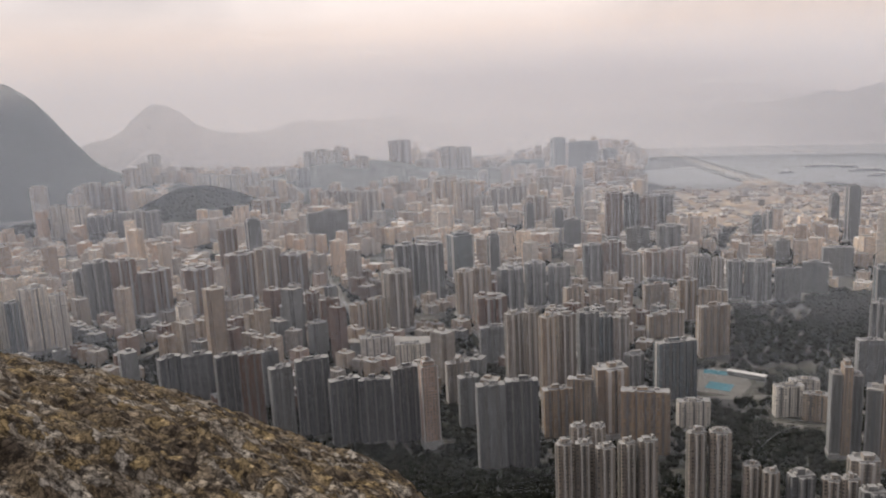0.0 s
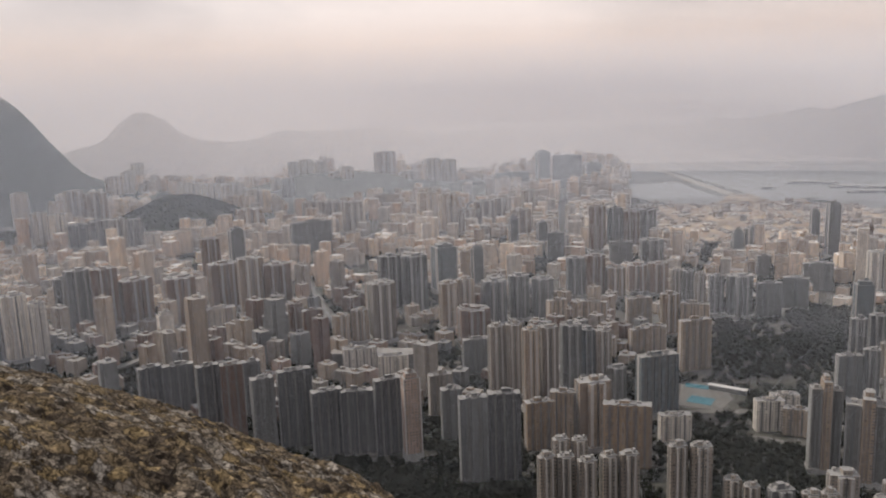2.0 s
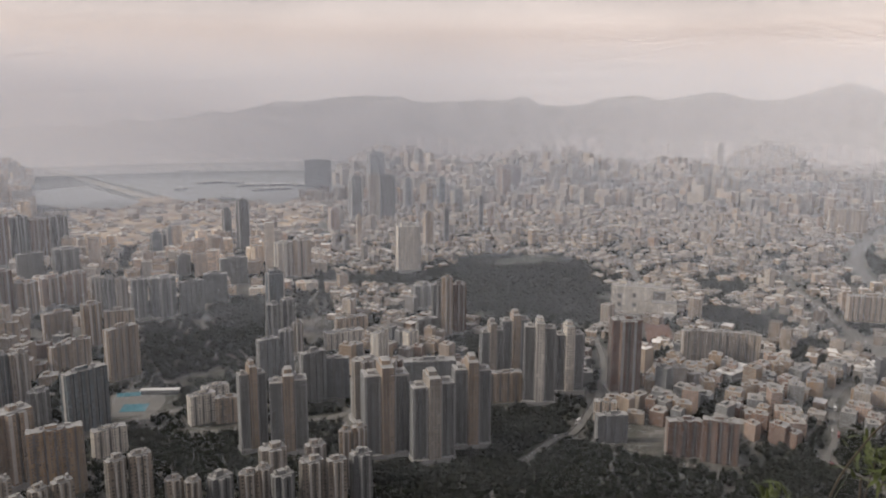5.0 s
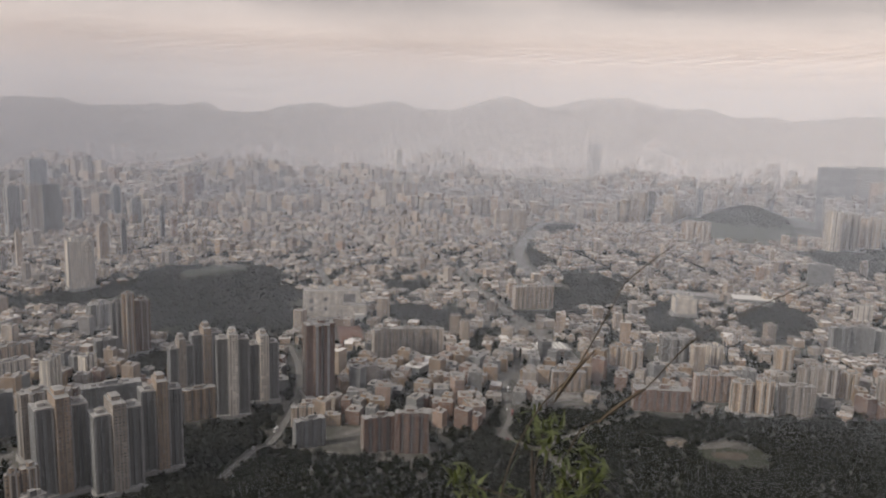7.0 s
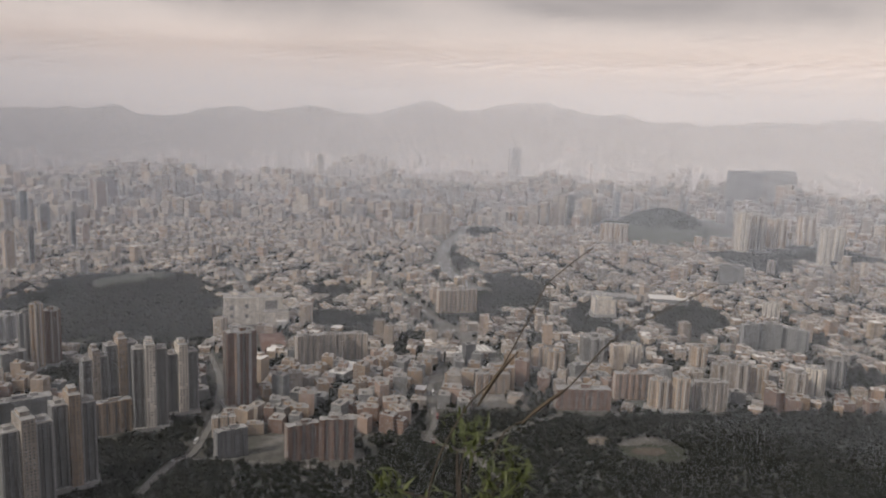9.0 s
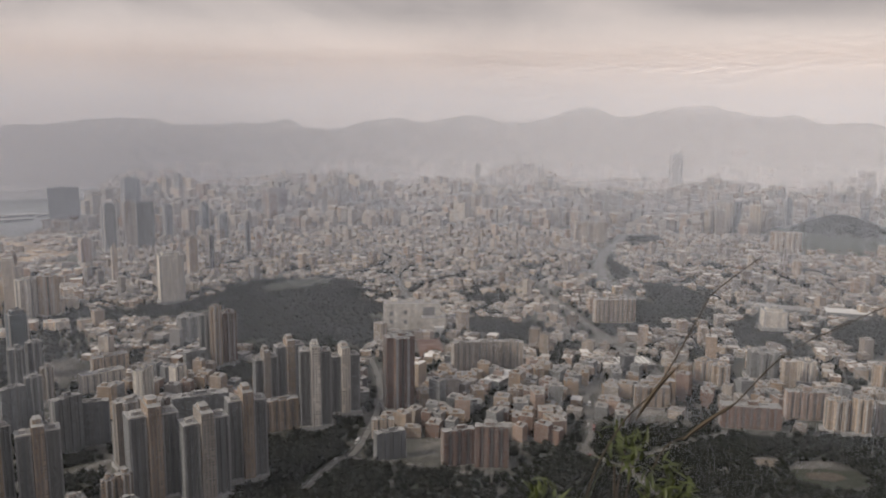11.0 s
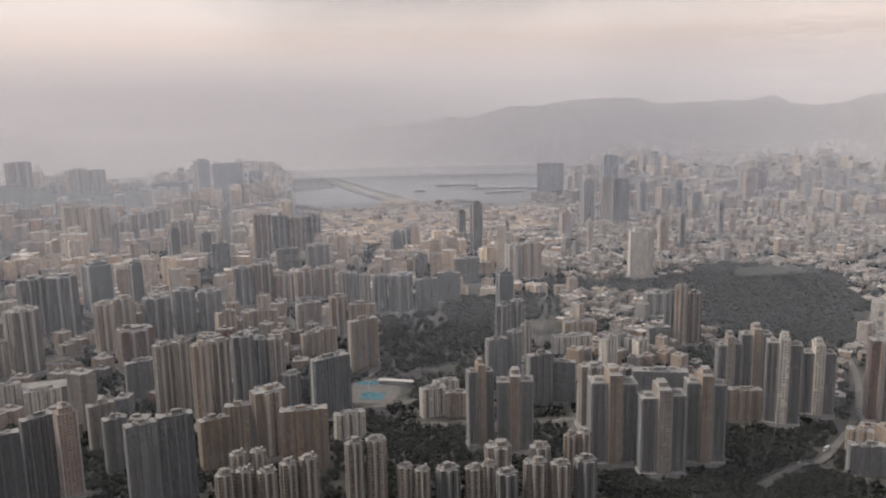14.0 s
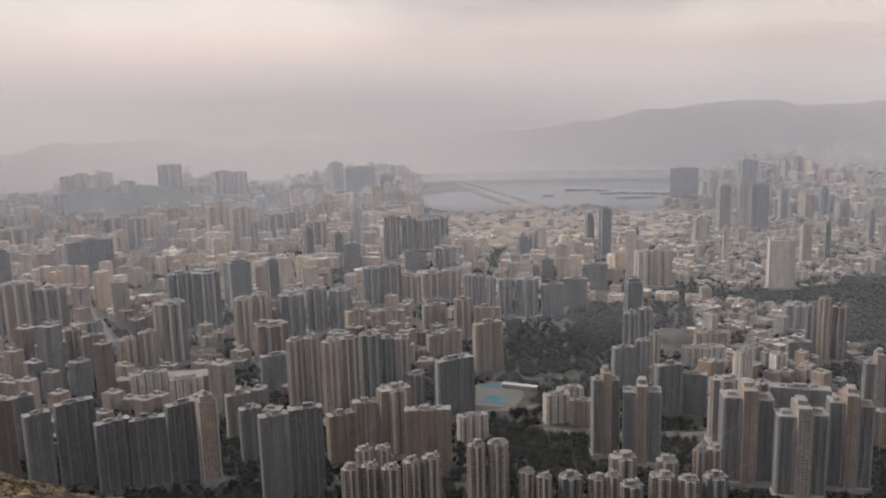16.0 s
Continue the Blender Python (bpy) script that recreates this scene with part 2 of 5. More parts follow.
def roof_gear(thing, w, d, h, wall):
    """Lift house, tank, parapets and small roof huts."""
    part("lift_house", Form().box(random.uniform(-0.1, 0.1) * w, 0, h, w * random.uniform(0.2, 0.36), d * random.uniform(0.22, 0.4), random.uniform(2.2, 4.8)), thing, wall, ROOF)
    part("water_tank", Form().box(w * 0.3, d * 0.08, h, w * 0.14, d * 0.2, random.uniform(2, 3.5)), thing, CONCRETE, PALE_ROOF)
    for sy in (-1, 1):
        part("parapet", Form().box(0, sy * d * 0.36, h, w * 0.5, 0.5, 1.3), thing, STRIP_MID, PALE_ROOF)
    for k in range(random.randint(1, 3)):
        part("roof_hut", Form().box(random.uniform(-0.38, -0.2) * w, random.uniform(-0.2, 0.2) * d, h, w * random.uniform(0.06, 0.12), d * random.uniform(0.08, 0.16), random.uniform(1.5, 3)), thing, CONCRETE, PALE_ROOF)


def cross_tower(x, y, w, h, face, colour, group):
    thing = new("apartment_tower")
    thing.matrix_world = turned(x, y, face)
    tagged(thing, LABELS[colour] + " high-rise apartment tower with stepped corners and roof tanks", "tower", group)
    d = w * random.uniform(0.85, 1.0)
    wall = WALLS[colour]
    part("podium", Form().box(0, 0, 0, w * 1.12, d * 1.12, 6), thing, CONCRETE, ROOF)
    part("shaft", Form().prism(cross_plan(w, d), 6, h), thing, wall, ROOF)
    s = w * 0.09
    for sx in (-1, 1):
        for sy in (-1, 1):
            part("bay_strip", Form().box(sx * w * 0.2, sy * (d / 2 + 0.35), 8, s, 0.8, h - 8.5), thing, STRIP_MID if colour in ("grey", "dark", "brown", "ochre", "blue") else STRIP_PALE, ROOF)
    # dark panels at the back of the light wells: their shade put into colour
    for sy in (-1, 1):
        part("recess_shade", Form().box(0, sy * (d * 0.4 + 0.1), 6, w * 0.092, 0.5, h - 7), thing, STRIP_DARK, ROOF)
    for sx in (-1, 1):
        part("wing_strip", Form().box(sx * (w / 2 + 0.3), 0, 8, 0.7, d * 0.12, h - 9), thing, STRIP_DARK, ROOF)
    roof_gear(thing, w, d, h, wall)
    FOOTPRINTS.append((x, y, w * 0.75))


def slab_block(x, y, w, h, face, colour, group, d=None):
    thing = new("apartment_block")
    thing.matrix_world = turned(x, y, face)
    tagged(thing, LABELS[colour] + " apartment block with ribbed facade and flat roof", "apartment block", group)
    d = d or min(max(w * 0.3, 12), 20)
    wall = WALLS[colour]
    bays = max(2, int(w / 9))
    part("shaft", Form().prism(ribbed_plan(w, d, bays), 0, h), thing, wall, ROOF)
    step = w / (bays * 2 + 1)
    # a dark strip in each set-back bay paints the shade of the recess
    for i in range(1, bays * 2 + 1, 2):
        part("recess_shade", Form().box(-w / 2 + (i + 0.5) * step, -d / 2 + 1.4, 1, step * 0.35, 0.6, h - 2.5), thing, STRIP_DARK, ROOF)
    for sx in (-1, 1):
        part("end_strip", Form().box(sx * (w / 2 + 0.25), 0, 1, 0.6, d * 0.22, h - 1), thing, STRIP_MID if colour in ("dark", "grey", "brown", "ochre") else STRIP_PALE, PALE_ROOF)
    roof_gear(thing, w * 0.8, d * 0.9, h, wall)
    FOOTPRINTS.append((x, y, w * 0.55))


def plain_tower(x, y, w, h, face, colour, group):
    """An office tower or point block with corner piers, a set-back top and a base."""
    thing = new("office_tower")
    thing.matrix_world = turned(x, y, face)
    tagged(thing, LABELS[colour] + " tower block with corner piers and set-back top", "tower", group)
    d = w * 0.8
    wall = WALLS[colour]
    part("base", Form().box(0, 0, 0, w * 1.15, d * 1.15, 9), thing, CONCRETE, ROOF)
    part("shaft", Form().prism(rect(w, d), 9, h), thing, wall, ROOF)
    for sx in (-1, 1):
        for sy in (-1, 1):
            part("corner_pier", Form().box(sx * w * 0.49, sy * d * 0.49, 9, w * 0.07, w * 0.07, h - 8), thing, STRIP_PALE, PALE_ROOF)
    part("crown", Form().prism(rect(w * 0.7, d * 0.7), h, h + 5), thing, wall, ROOF)
    roof_gear(thing, w * 0.6, d * 0.6, h + 5, wall)
    FOOTPRINTS.append((x, y, w * 0.7))


def trident_tower(x, y, w, h, face, colour, group):
    """A tall block: a pale service core that stands proud and overtops two darker ribbed wings."""
    thing = new("trident_tower")
    thing.matrix_world = turned(x, y, face)
    tagged(thing, "grey high-rise block with a pale projecting core and ribbed wings", "tower", group)
    core, wing_wall = WALLS[colour], WALLS["grey"]
    cw, d = w * 0.27, w * 0.55
    part("podium", Form().box(0, 0, 0, w * 1.05, d * 1.2, 5), thing, CONCRETE, ROOF)
    part("core", Form().prism(rect(cw, d * 1.25), 5, h), thing, core, ROOF)
    part("core_slot", Form().box(0, -d * 0.545, 5, cw * 0.1, 0.6, h - 8), thing, STRIP_DARK, ROOF)
    part("lift_house", Form().box(0, d * 0.1, h, cw * 0.7, d * 0.6, 4), thing, core, ROOF)
    for sx in (-1, 1):
        ww, wx = w * 0.35, sx * w * 0.32
        drop = random.uniform(6, 12)
        plan = [(wx + a, b + d * 0.08) for a, b in ribbed_plan(ww, d, 2, 1.8)]
        wing = part("wing", Form().prism(plan, 5, h - drop), thing, wing_wall, ROOF)
        for k in (-1, 1):
            part("bay_strip", Form().box(wx + k * ww * 0.42, -d * 0.43, 6, ww * 0.09, 0.8, h - drop - 6.5), wing, STRIP_MID, ROOF)
            # dark strip between the ribs, painted shade of the set-back bay
            part("recess_shade", Form().box(wx + k * ww * 0.2, -d * 0.42 + 1.7, 6, ww * 0.1, 0.6, h - drop - 8), wing, STRIP_DARK, ROOF)
        part("roof_tank", Form().box(wx, d * 0.1, h - drop, ww * 0.4, d * 0.3, 3), thing, CONCRETE, PALE_ROOF)
        part("parapet", Form().box(wx, -d * 0.4, h - drop, ww * 0.9, 0.5, 1.3), thing, STRIP_PALE, PALE_ROOF)
    FOOTPRINTS.append((x, y, w * 0.6))


MAKERS = {"t": trident_tower, "c": cross_tower, "s": slab_block, "p": plain_tower}


def estate(group, rows):
    for kind, colour, x, y, w, h, face in rows:
        # most blocks stand a little askew to the hill
        skew, slim = {"c": (16, 0.98), "p": (14, 0.9), "t": (10, 0.95), "s": (9, 0.97)}[kind]
        MAKERS[kind](x, y, w * slim, h, face + skew + random.uniform(-6, 6), colour, group)


# ---- ground, water, hills ----


def hill_height(x, y):
    r = math.hypot(x, y)
    return 352.0 * math.exp(-(r / 235.0) ** 1.7) + 6.0 * math.exp(-(r / 6.0) ** 2)


def smooth_bump(x, y, cx, cy, rx, ry, h, turn=0.0):
    c, s = math.cos(turn), math.sin(turn)
    dx, dy = x - cx, y - cy
    q = ((c * dx + s * dy) / rx) ** 2 + ((-s * dx + c * dy) / ry) ** 2
    return h * math.exp(-q * 1.6)


KNOLLS = [(600, 1290, 120, 170, 25, -0.3), (690, 1330, 75, 130, 16, -0.3), (560, 1440, 70, 110, 10, -0.2), (2440, 1260, 260, 150, 60, 0.3), (-1576, 2018, 250, 170, 100, 0.6), (-1500, 2900, 500, 300, 95, 0.5)]


def ground_height(x, y):
    z = hill_height(x, y)
    for k in KNOLLS:
        z += smooth_bump(x, y, *k)
    return z


def polar_sheet(name, radii, angles, height, material):
    v, f, n = [], [], len(angles)
    for r in radii:
        for a in angles:
            x, y = r * math.sin(a), r * math.cos(a)
            v.append((x, y, height(x, y)))
    for i in range(len(radii) - 1):
        for j in range(n):
            k = (j + 1) % n
            f.append((i * n + j, i * n + k, (i + 1) * n + k, (i + 1) * n + j)[::-1])
    me = bpy.data.meshes.new(name)
    me.from_pydata(v, [], f)
    me.materials.append(material)
    me.polygons.foreach_set("use_smooth", [True] * len(f))
    me.update()
    return new(name, me)


def ground_material():
    m, tree, p = material("town_ground")
    geo = tree.nodes.new("ShaderNodeNewGeometry")
    a = node(tree, "ShaderNodeTexNoise", Scale=0.012, Detail=7.0, Roughness=0.65)
    b = node(tree, "ShaderNodeTexNoise", Scale=0.09, Detail=4.0, Roughness=0.6)
    for k in (a, b):
        tree.links.new(geo.outputs["Position"], k.inputs["Vector"])
    town = ramp_of(tree, a.outputs[0], [(0.38, (0.032, 0.037, 0.026)), (0.52, (0.085, 0.082, 0.075)), (0.68, (0.19, 0.18, 0.168))])
    town = blend(tree, 1.0, town, ramp_of(tree, b.outputs[0], [(0.3, (0.6, 0.6, 0.6)), (0.7, (1.3, 1.28, 1.25))]), 'MULTIPLY')
    sep = tree.nodes.new("ShaderNodeSeparateXYZ")
    tree.links.new(geo.outputs["Position"], sep.inputs[0])
    wood = ramp_of(tree, b.outputs[0], [(0.3, (0.012, 0.016, 0.01)), (0.7, (0.032, 0.038, 0.022))])
    up = node(tree, "ShaderNodeMapRange")
    up.inputs[1].default_value, up.inputs[2].default_value = 1.0, 8.0
    tree.links.new(sep.outputs[2], up.inputs[0])
    tree.links.new(blend(tree, up.outputs[0], town, wood), p.inputs["Base Color"])
    p.inputs["Roughness"].default_value = 0.95
    return m


GROUND = ground_material()
ANGLES = [2 * math.pi * i / 240 for i in range(240)]
ground = polar_sheet("ground", [0.02, 1, 2, 4, 8, 12] + [20 * 1.12 ** i for i in range(49)] + [4990], ANGLES, ground_height, GROUND)
tagged(ground, "town ground of streets and yards below a wooded hill", "ground", kind="structure")

HILL = foliage("hazy_hillside", (0.026, 0.036, 0.034), (0.062, 0.074, 0.066), 0.012)


def ridge(name, label, start, end, near, far, crest, rough, seed):
    """A mountain range between two bearings: crest(bearing) gives its height, near and far its feet."""
    v, f = [], []
    na, nr = int((end - start) * 4), 22
    for i in range(na + 1):
        b = start + (end - start) * i / na
        a, top = radians(b), crest(b)
        edge = min(1, (b - start) / 3, (end - b) / 3)
        for j in range(nr + 1):
            q = j / nr
            r = near + (far - near) * q
            s = math.sin(math.pi * min(1, q * 0.5 / 0.62) if q < 0.62 else math.pi * (0.5 + 0.5 * (q - 0.62) / 0.38)) if q != 0 else 0
            x, y = r * math.sin(a), r * math.cos(a)
            n = noise.fractal(Vector((x * 0.0016 + seed, y * 0.0016, 0)), 1.0, 2.0, 5)
            z = top * max(0, s) ** 0.9 * (1 + rough * n * (1 - max(0, s) ** 6)) * max(0, edge) - 3
            v.append((x, y, z))
    for i in range(na):
        for j in range(nr):
            k = i * (nr + 1) + j
            f.append((k, k + 1, k + nr + 2, k + nr + 1))
    me = bpy.data.meshes.new(name)
    me.from_pydata(v, [], f)
    me.materials.append(HILL)
    me.polygons.foreach_set("use_smooth", [True] * len(f))
    me.update()
    return tagged(new(name, me), label, "mountain", kind="structure")


def waves(b, *terms):
    return sum(h * math.exp(-((b - c) / w) ** 2) for c, w, h in terms)



HARBOUR = [(620, 2843), (483, 2797), (397, 2610), (237, 2909), (119, 2782), (13, 3085), (-246, 3761), (-592, 4635), (-748, 4822), (-1309, 4701), (388, 4865), (1489, 4647), (2032, 4437), (1722, 4566), (1329, 4550), (852, 3776)]
BASIN = [(-421, 3242), (-332, 3304), (-221, 3369), (-93, 3013), (-28, 2845), (-92, 2681), (-259, 2754), (-351, 2911)]
INLET = [(4618, 1577), (4681, 1373), (4678, 1388), (4605, 1614)]
WATERS = (HARBOUR, BASIN, INLET)

OPEN_LAND = [(-231, 2649), (-151, 1828), (4, 1775), (175, 1838), (330, 1980), (488, 2335), (553, 2840), (224, 2749), (188, 3096), (-8, 2957), (-123, 2727)]



def water_material():
    m, tree, p = material("harbour_water")
    geo = tree.nodes.new("ShaderNodeNewGeometry")
    k = node(tree, "ShaderNodeTexNoise", Scale=0.05, Detail=4.0, Roughness=0.6)
    tree.links.new(geo.outputs["Position"], k.inputs["Vector"])
    tree.links.new(ramp_of(tree, k.outputs[0], [(0.3, (0.10, 0.115, 0.12)), (0.7, (0.16, 0.17, 0.17))]), p.inputs["Base Color"])
    p.inputs["Roughness"].default_value = 0.35
    b = node(tree, "ShaderNodeBump", Strength=0.4, Distance=1.0)
    tree.links.new(k.outputs[0], b.inputs["Height"])
    tree.links.new(b.outputs[0], p.inputs["Normal"])
    return m


WATER = water_material()
for _name, _plan in (("water_harbour", HARBOUR), ("water_basin", BASIN), ("water_inlet", INLET)):
    tagged(new(_name, Form().prism(_plan, -1, 0.5, roof=0).mesh(_name, WATER)), "calm grey harbour water under haze", "water", kind="structure")
def jagged(b, seed, size):
    """Small peaks and saddles along a crest."""
    return size * noise.fractal(Vector((b * 0.22, seed, 0)), 0.9, 2.1, 5)


def east_crest(b):
    top = 70 + 390 / (1 + math.exp((b + 45.5) / 1.2)) + 60 / (1 + math.exp((b + 55) / 2.5)) - 70 / (1 + math.exp((b + 57) / 2.0)) + waves(b, (-40, 4, 40))
    return EYE_HEIGHT + (top - EYE_HEIGHT) * 1.3 + jagged(b, 3.0, 16)


ridge("mountain_east", "steep wooded mountain veiled by haze", -78, -36, 3000, 4200, east_crest, 0.25, 3.1)
ridge("hills_beyond", "low hazy hills beyond the town", -50, 4, 4440, 4900,
      lambda b: 165 + waves(b, (-40, 2.4, 170), (-30, 6, 40), (-22, 5, 30)) + jagged(b, 7.0, 40), 0.12, 7.7)
ridge("island_mountains", "long hazy mountain range across the harbour", -14, 100, 4520, 4930,
      lambda b: 170 + 120 / (1 + math.exp(-(b - 3) / 3.0)) + waves(b, (12, 4, 60), (19, 3, 32), (25, 2, 45), (32, 3, 60), (38.5, 2.5, 90), (46, 2.8, 120), (53, 4, 130), (59, 4, 60), (70, 6, 60), (85, 12, 90)) + jagged(b, 11.0, 45), 0.12, 11.3)
ridge("hills_behind", "wooded hills behind the summit", 96, 286, 2600, 4400, lambda b: 320 + 60 * math.sin(b * 0.11) + 30 * math.sin(b * 0.31), 0.2, 5.5)

# distance, share of the view that it covers, slant of its streaks
HAZE = [(660, 0.035, 6), (950, 0.045, -12), (1250, 0.058, 20), (1700, 0.065, -8), (2050, 0.06, 15), (2450, 0.07, -16), (2850, 0.15, 18), (3850, 0.32, 0), (4330, 0.46, -10)]
# low cloud that wraps the hilltops
CLOUD = [(2960, 0.46, 10), (4450, 0.50, -14)]
# the glow of the air is put into these colours: bluish near, paler far
AIR = haze_material("blue_grey_haze", (0.605, 0.64, 0.72))
FAR_AIR = haze_material("grey_haze", (0.92, 0.88, 0.88))
CLOUD_AIR = haze_material("pale_low_cloud", (0.96, 0.895, 0.87))


def haze_cover(e):
    """Haze lies low: full below the skyline, gone a little above it."""
    return np.clip((0.07 - np.tan(e)) / 0.05, 0, 1)


def cloud_cover(e):
    """Low cloud begins at the skyline, is thickest at the hilltops and thins out into the sky."""
    q, w = np.clip((np.tan(e) + 0.005) / 0.055, 0, 1), np.clip((0.13 - np.tan(e)) / 0.07, 0, 1)
    return q * q * (3 - 2 * q) * w * w * (3 - 2 * w)


def haze_bank(name, label, distance, share, slant, air, cover, low, high, thick=0.0):
    """A stand-in for a bank of moist air: countless fine even opaque streaks on an arc that leave part of the view
    through.
    """
    lean, span, slope = radians(26), radians(3), math.tan(radians(slant))
    pitch = (0.00055 if distance < 2000 else 0.0003) / math.cos(radians(slant))
    low_edge, high_edge = low - abs(slope) * span, high + abs(slope) * span
    rows = np.arange(low_edge, high_edge, pitch)
    # the streaks drift at their own depths, so that sunlight passes between them
    depth = distance + np.random.RandomState(int(distance)).uniform(-45, 45, len(rows))
    quads = []
    for k in range(62):
        a = radians(-86) + k * span
        e0 = rows + (slope * k * span) % pitch
        edges = []
        for t, e in ((a, e0), (a + span, e0 + slope * span)):
            z = EYE_HEIGHT + depth * np.tan(e)
            # denser over the harbour mouth, standing in for haze brightened towards the sun
            dense = min(0.95, share * (1 + thick * math.exp(-((math.degrees(t) + 14) / 20) ** 2)))
            width = dense * cover(e) * pitch * depth / np.sin(np.maximum(lean - e, 0.12))
            r = depth + width * math.cos(lean)
            edges.append((np.stack([depth * math.sin(t), depth * math.cos(t), z], 1),
                          np.stack([r * math.sin(t), r * math.cos(t), z + width * math.sin(lean)], 1)))
        quads.append(np.stack([edges[0][0], edges[1][0], edges[1][1], edges[0][1]], 1))
    v = np.concatenate(quads).reshape(-1, 3)
    me = bpy.data.meshes.new(name)
    me.from_pydata(v, [], np.arange(len(v)).reshape(-1, 4))
    me.materials.append(air)
    me.update()
    return tagged(new(name, me), label, name, kind="stuff")


for _r, _share, _slant in HAZE:
    haze_bank("haze", "thin blue-grey haze hanging over the town", _r, _share, _slant, AIR if _r < 3500 else FAR_AIR, haze_cover, math.atan2(-5.0 - EYE_HEIGHT, _r), math.atan(0.07), 0.9 if _r > 3500 else 0.5 if _r > 2000 else 0.0)
for _r, _share, _slant in CLOUD:
    haze_bank("cloud", "pale low cloud wrapping the hilltops", _r, _share, _slant, CLOUD_AIR, cloud_cover, -0.005, math.atan(0.13))


class Taken:
    """Which spots are built on already, on a coarse grid."""

    def __init__(self):
        self.cells = {}
        for x, y, r in FOOTPRINTS:
            self.cells.setdefault((int(x // 120), int(y // 120)), []).append((x, y, r))

    def near(self, x, y, r):
        i, j = int(x // 120), int(y // 120)
        return any((x - a) ** 2 + (y - b) ** 2 < (r + c) ** 2 for di in (-1, 0, 1) for dj in (-1, 0, 1) for a, b, c in self.cells.get((i + di, j + dj), ()))

# ---- estates and single towers: kind, colour, x, y, width, height, facing ----

estate("towers of the pale estate below", [
    ("c", "pale", -139, 606, 14.2, 72.0, 23),
    ("c", "pale", -124, 611, 13.9, 72.0, -1),
    ("c", "pale", -106, 608, 15.2, 72.0, 15),
    ("c", "pale", -91, 621, 13.5, 72.0, 20),
    ("c", "pale", -75, 625, 15.2, 74.0, 7),
    ("c", "pale", -135, 643, 13.7, 72.0, 20),
    ("c", "pale", -119, 646, 13.0, 72.0, 4),
    ("c", "pale", -38, 637, 15.1, 80.0, 11),
    ("c", "pale", -20, 642, 17.0, 80.0, -6),
])
estate("towers of the low pale estate", [
    ("c", "pale", 4, 630, 13.0, 60.0, 8),
    ("c", "pale", 18, 622, 12.0, 60.0, -2),
    ("c", "grey", 39, 623, 19.1, 60.0, 8),
    ("c", "pale", 61, 625, 14.5, 58.0, -14),
    ("c", "pale", 73, 625, 12.8, 60.0, -7),
    ("c", "grey", 87, 614, 17.5, 58.0, 0),
    ("c", "pale", 112, 622, 19.2, 62.0, -5),
    ("c", "pale", 132, 617, 15.7, 62.0, -17),
    ("c", "grey", 153, 618, 18.1, 64.0, -4),
    ("c", "pale", 86, 662, 22.3, 60.0, -3),
    ("c", "pale", 122, 656, 17.6, 60.0, -15),
    ("c", "beige", 153, 676, 10.8, 60.0, -13),
    ("c", "beige", 167, 681, 13.5, 60.0, -8),
])
estate("dark slabs below the hill", [
    ("s", "dark", -392, 704, 32.9, 70.3, 35),
    ("s", "dark", -363, 716, 33.9, 68.6, 19),
    ("s", "dark", -331, 723, 29.3, 81.2, 29),
    ("p", "rose", -302, 715, 18.7, 87.9, 23),
    ("s", "grey", -227, 686, 27.5, 85.2, 24),
    ("s", "dark", -200, 698, 31.5, 87.5, 10),
    ("s", "grey", -281, 776, 22.6, 56.1, 20),
    ("s", "pale", -316, 837, 28.0, 48.7, 31),
    ("s", "dark", -630, 721, 27.1, 70.3, 51),
    ("s", "dark", -605, 740, 35.4, 68.9, 29),
    ("s", "dark", -546, 716, 25.5, 80.6, 47),
    ("s", "brown", -513, 714, 24.5, 85.3, 28),
    ("s", "grey", -466, 700, 24.3, 78.5, 40),
    ("s", "dark", -435, 714, 36.5, 85.5, 39),
])
estate("dark slabs below the hill", [
    ("s", "grey", -526, 771, 20.1, 69.4, 34),
    ("s", "beige", -662, 713, 29.9, 31.0, 53),
])
estate("mid-town towers", [
    ("c", "cream", -554, 1056, 25.4, 47.2, 34),
    ("c", "cream", -530, 1070, 25.7, 53.4, 22),
    ("c", "pale", -513, 1112, 42.7, 86.5, 33),
    ("c", "dark", -563, 1262, 36.6, 98.1, 30),
    ("c", "dark", -513, 1255, 42.9, 102.0, 14),
    ("p", "blue", -515, 1410, 46.1, 88.4, 24),
    ("p", "dark", -466, 1463, 23.0, 76.3, 18),
    ("c", "cream", -425, 1176, 26.5, 74.6, 26),
    ("c", "cream", -407, 1212, 28.9, 71.3, 13),
    ("c", "brown", -367, 1097, 29.2, 58.8, 23),
    ("c", "grey", -361, 1216, 38.5, 73.2, 25),
    ("c", "grey", -329, 1251, 33.0, 75.2, 15),
    ("c", "grey", -292, 1262, 34.9, 69.4, 5),
    ("s", "cream", -250, 1174, 30.6, 57.0, 37),
])
estate("mid-town towers", [
    ("s", "cream", -199, 1199, 41.6, 50.9, -13),
    ("c", "pale", -375, 1277, 32.0, 65.5, 16),
])
estate("pale estate by the pool", [
    ("c", "pale", -268, 908, 19.6, 89.7, 22),
    ("c", "pale", -246, 908, 19.6, 93.2, 9),
    ("c", "cream", -216, 870, 18.9, 99.7, 22),
    ("c", "pale", -199, 891, 20.5, 97.7, 13),
    ("c", "grey", -184, 943, 25.3, 87.1, 17),
    ("c", "blue", -166, 959, 16.8, 77.2, 10),
    ("c", "pale", -147, 960, 19.4, 77.3, 3),
    ("c", "grey", -126, 923, 21.8, 44.0, 13),
])
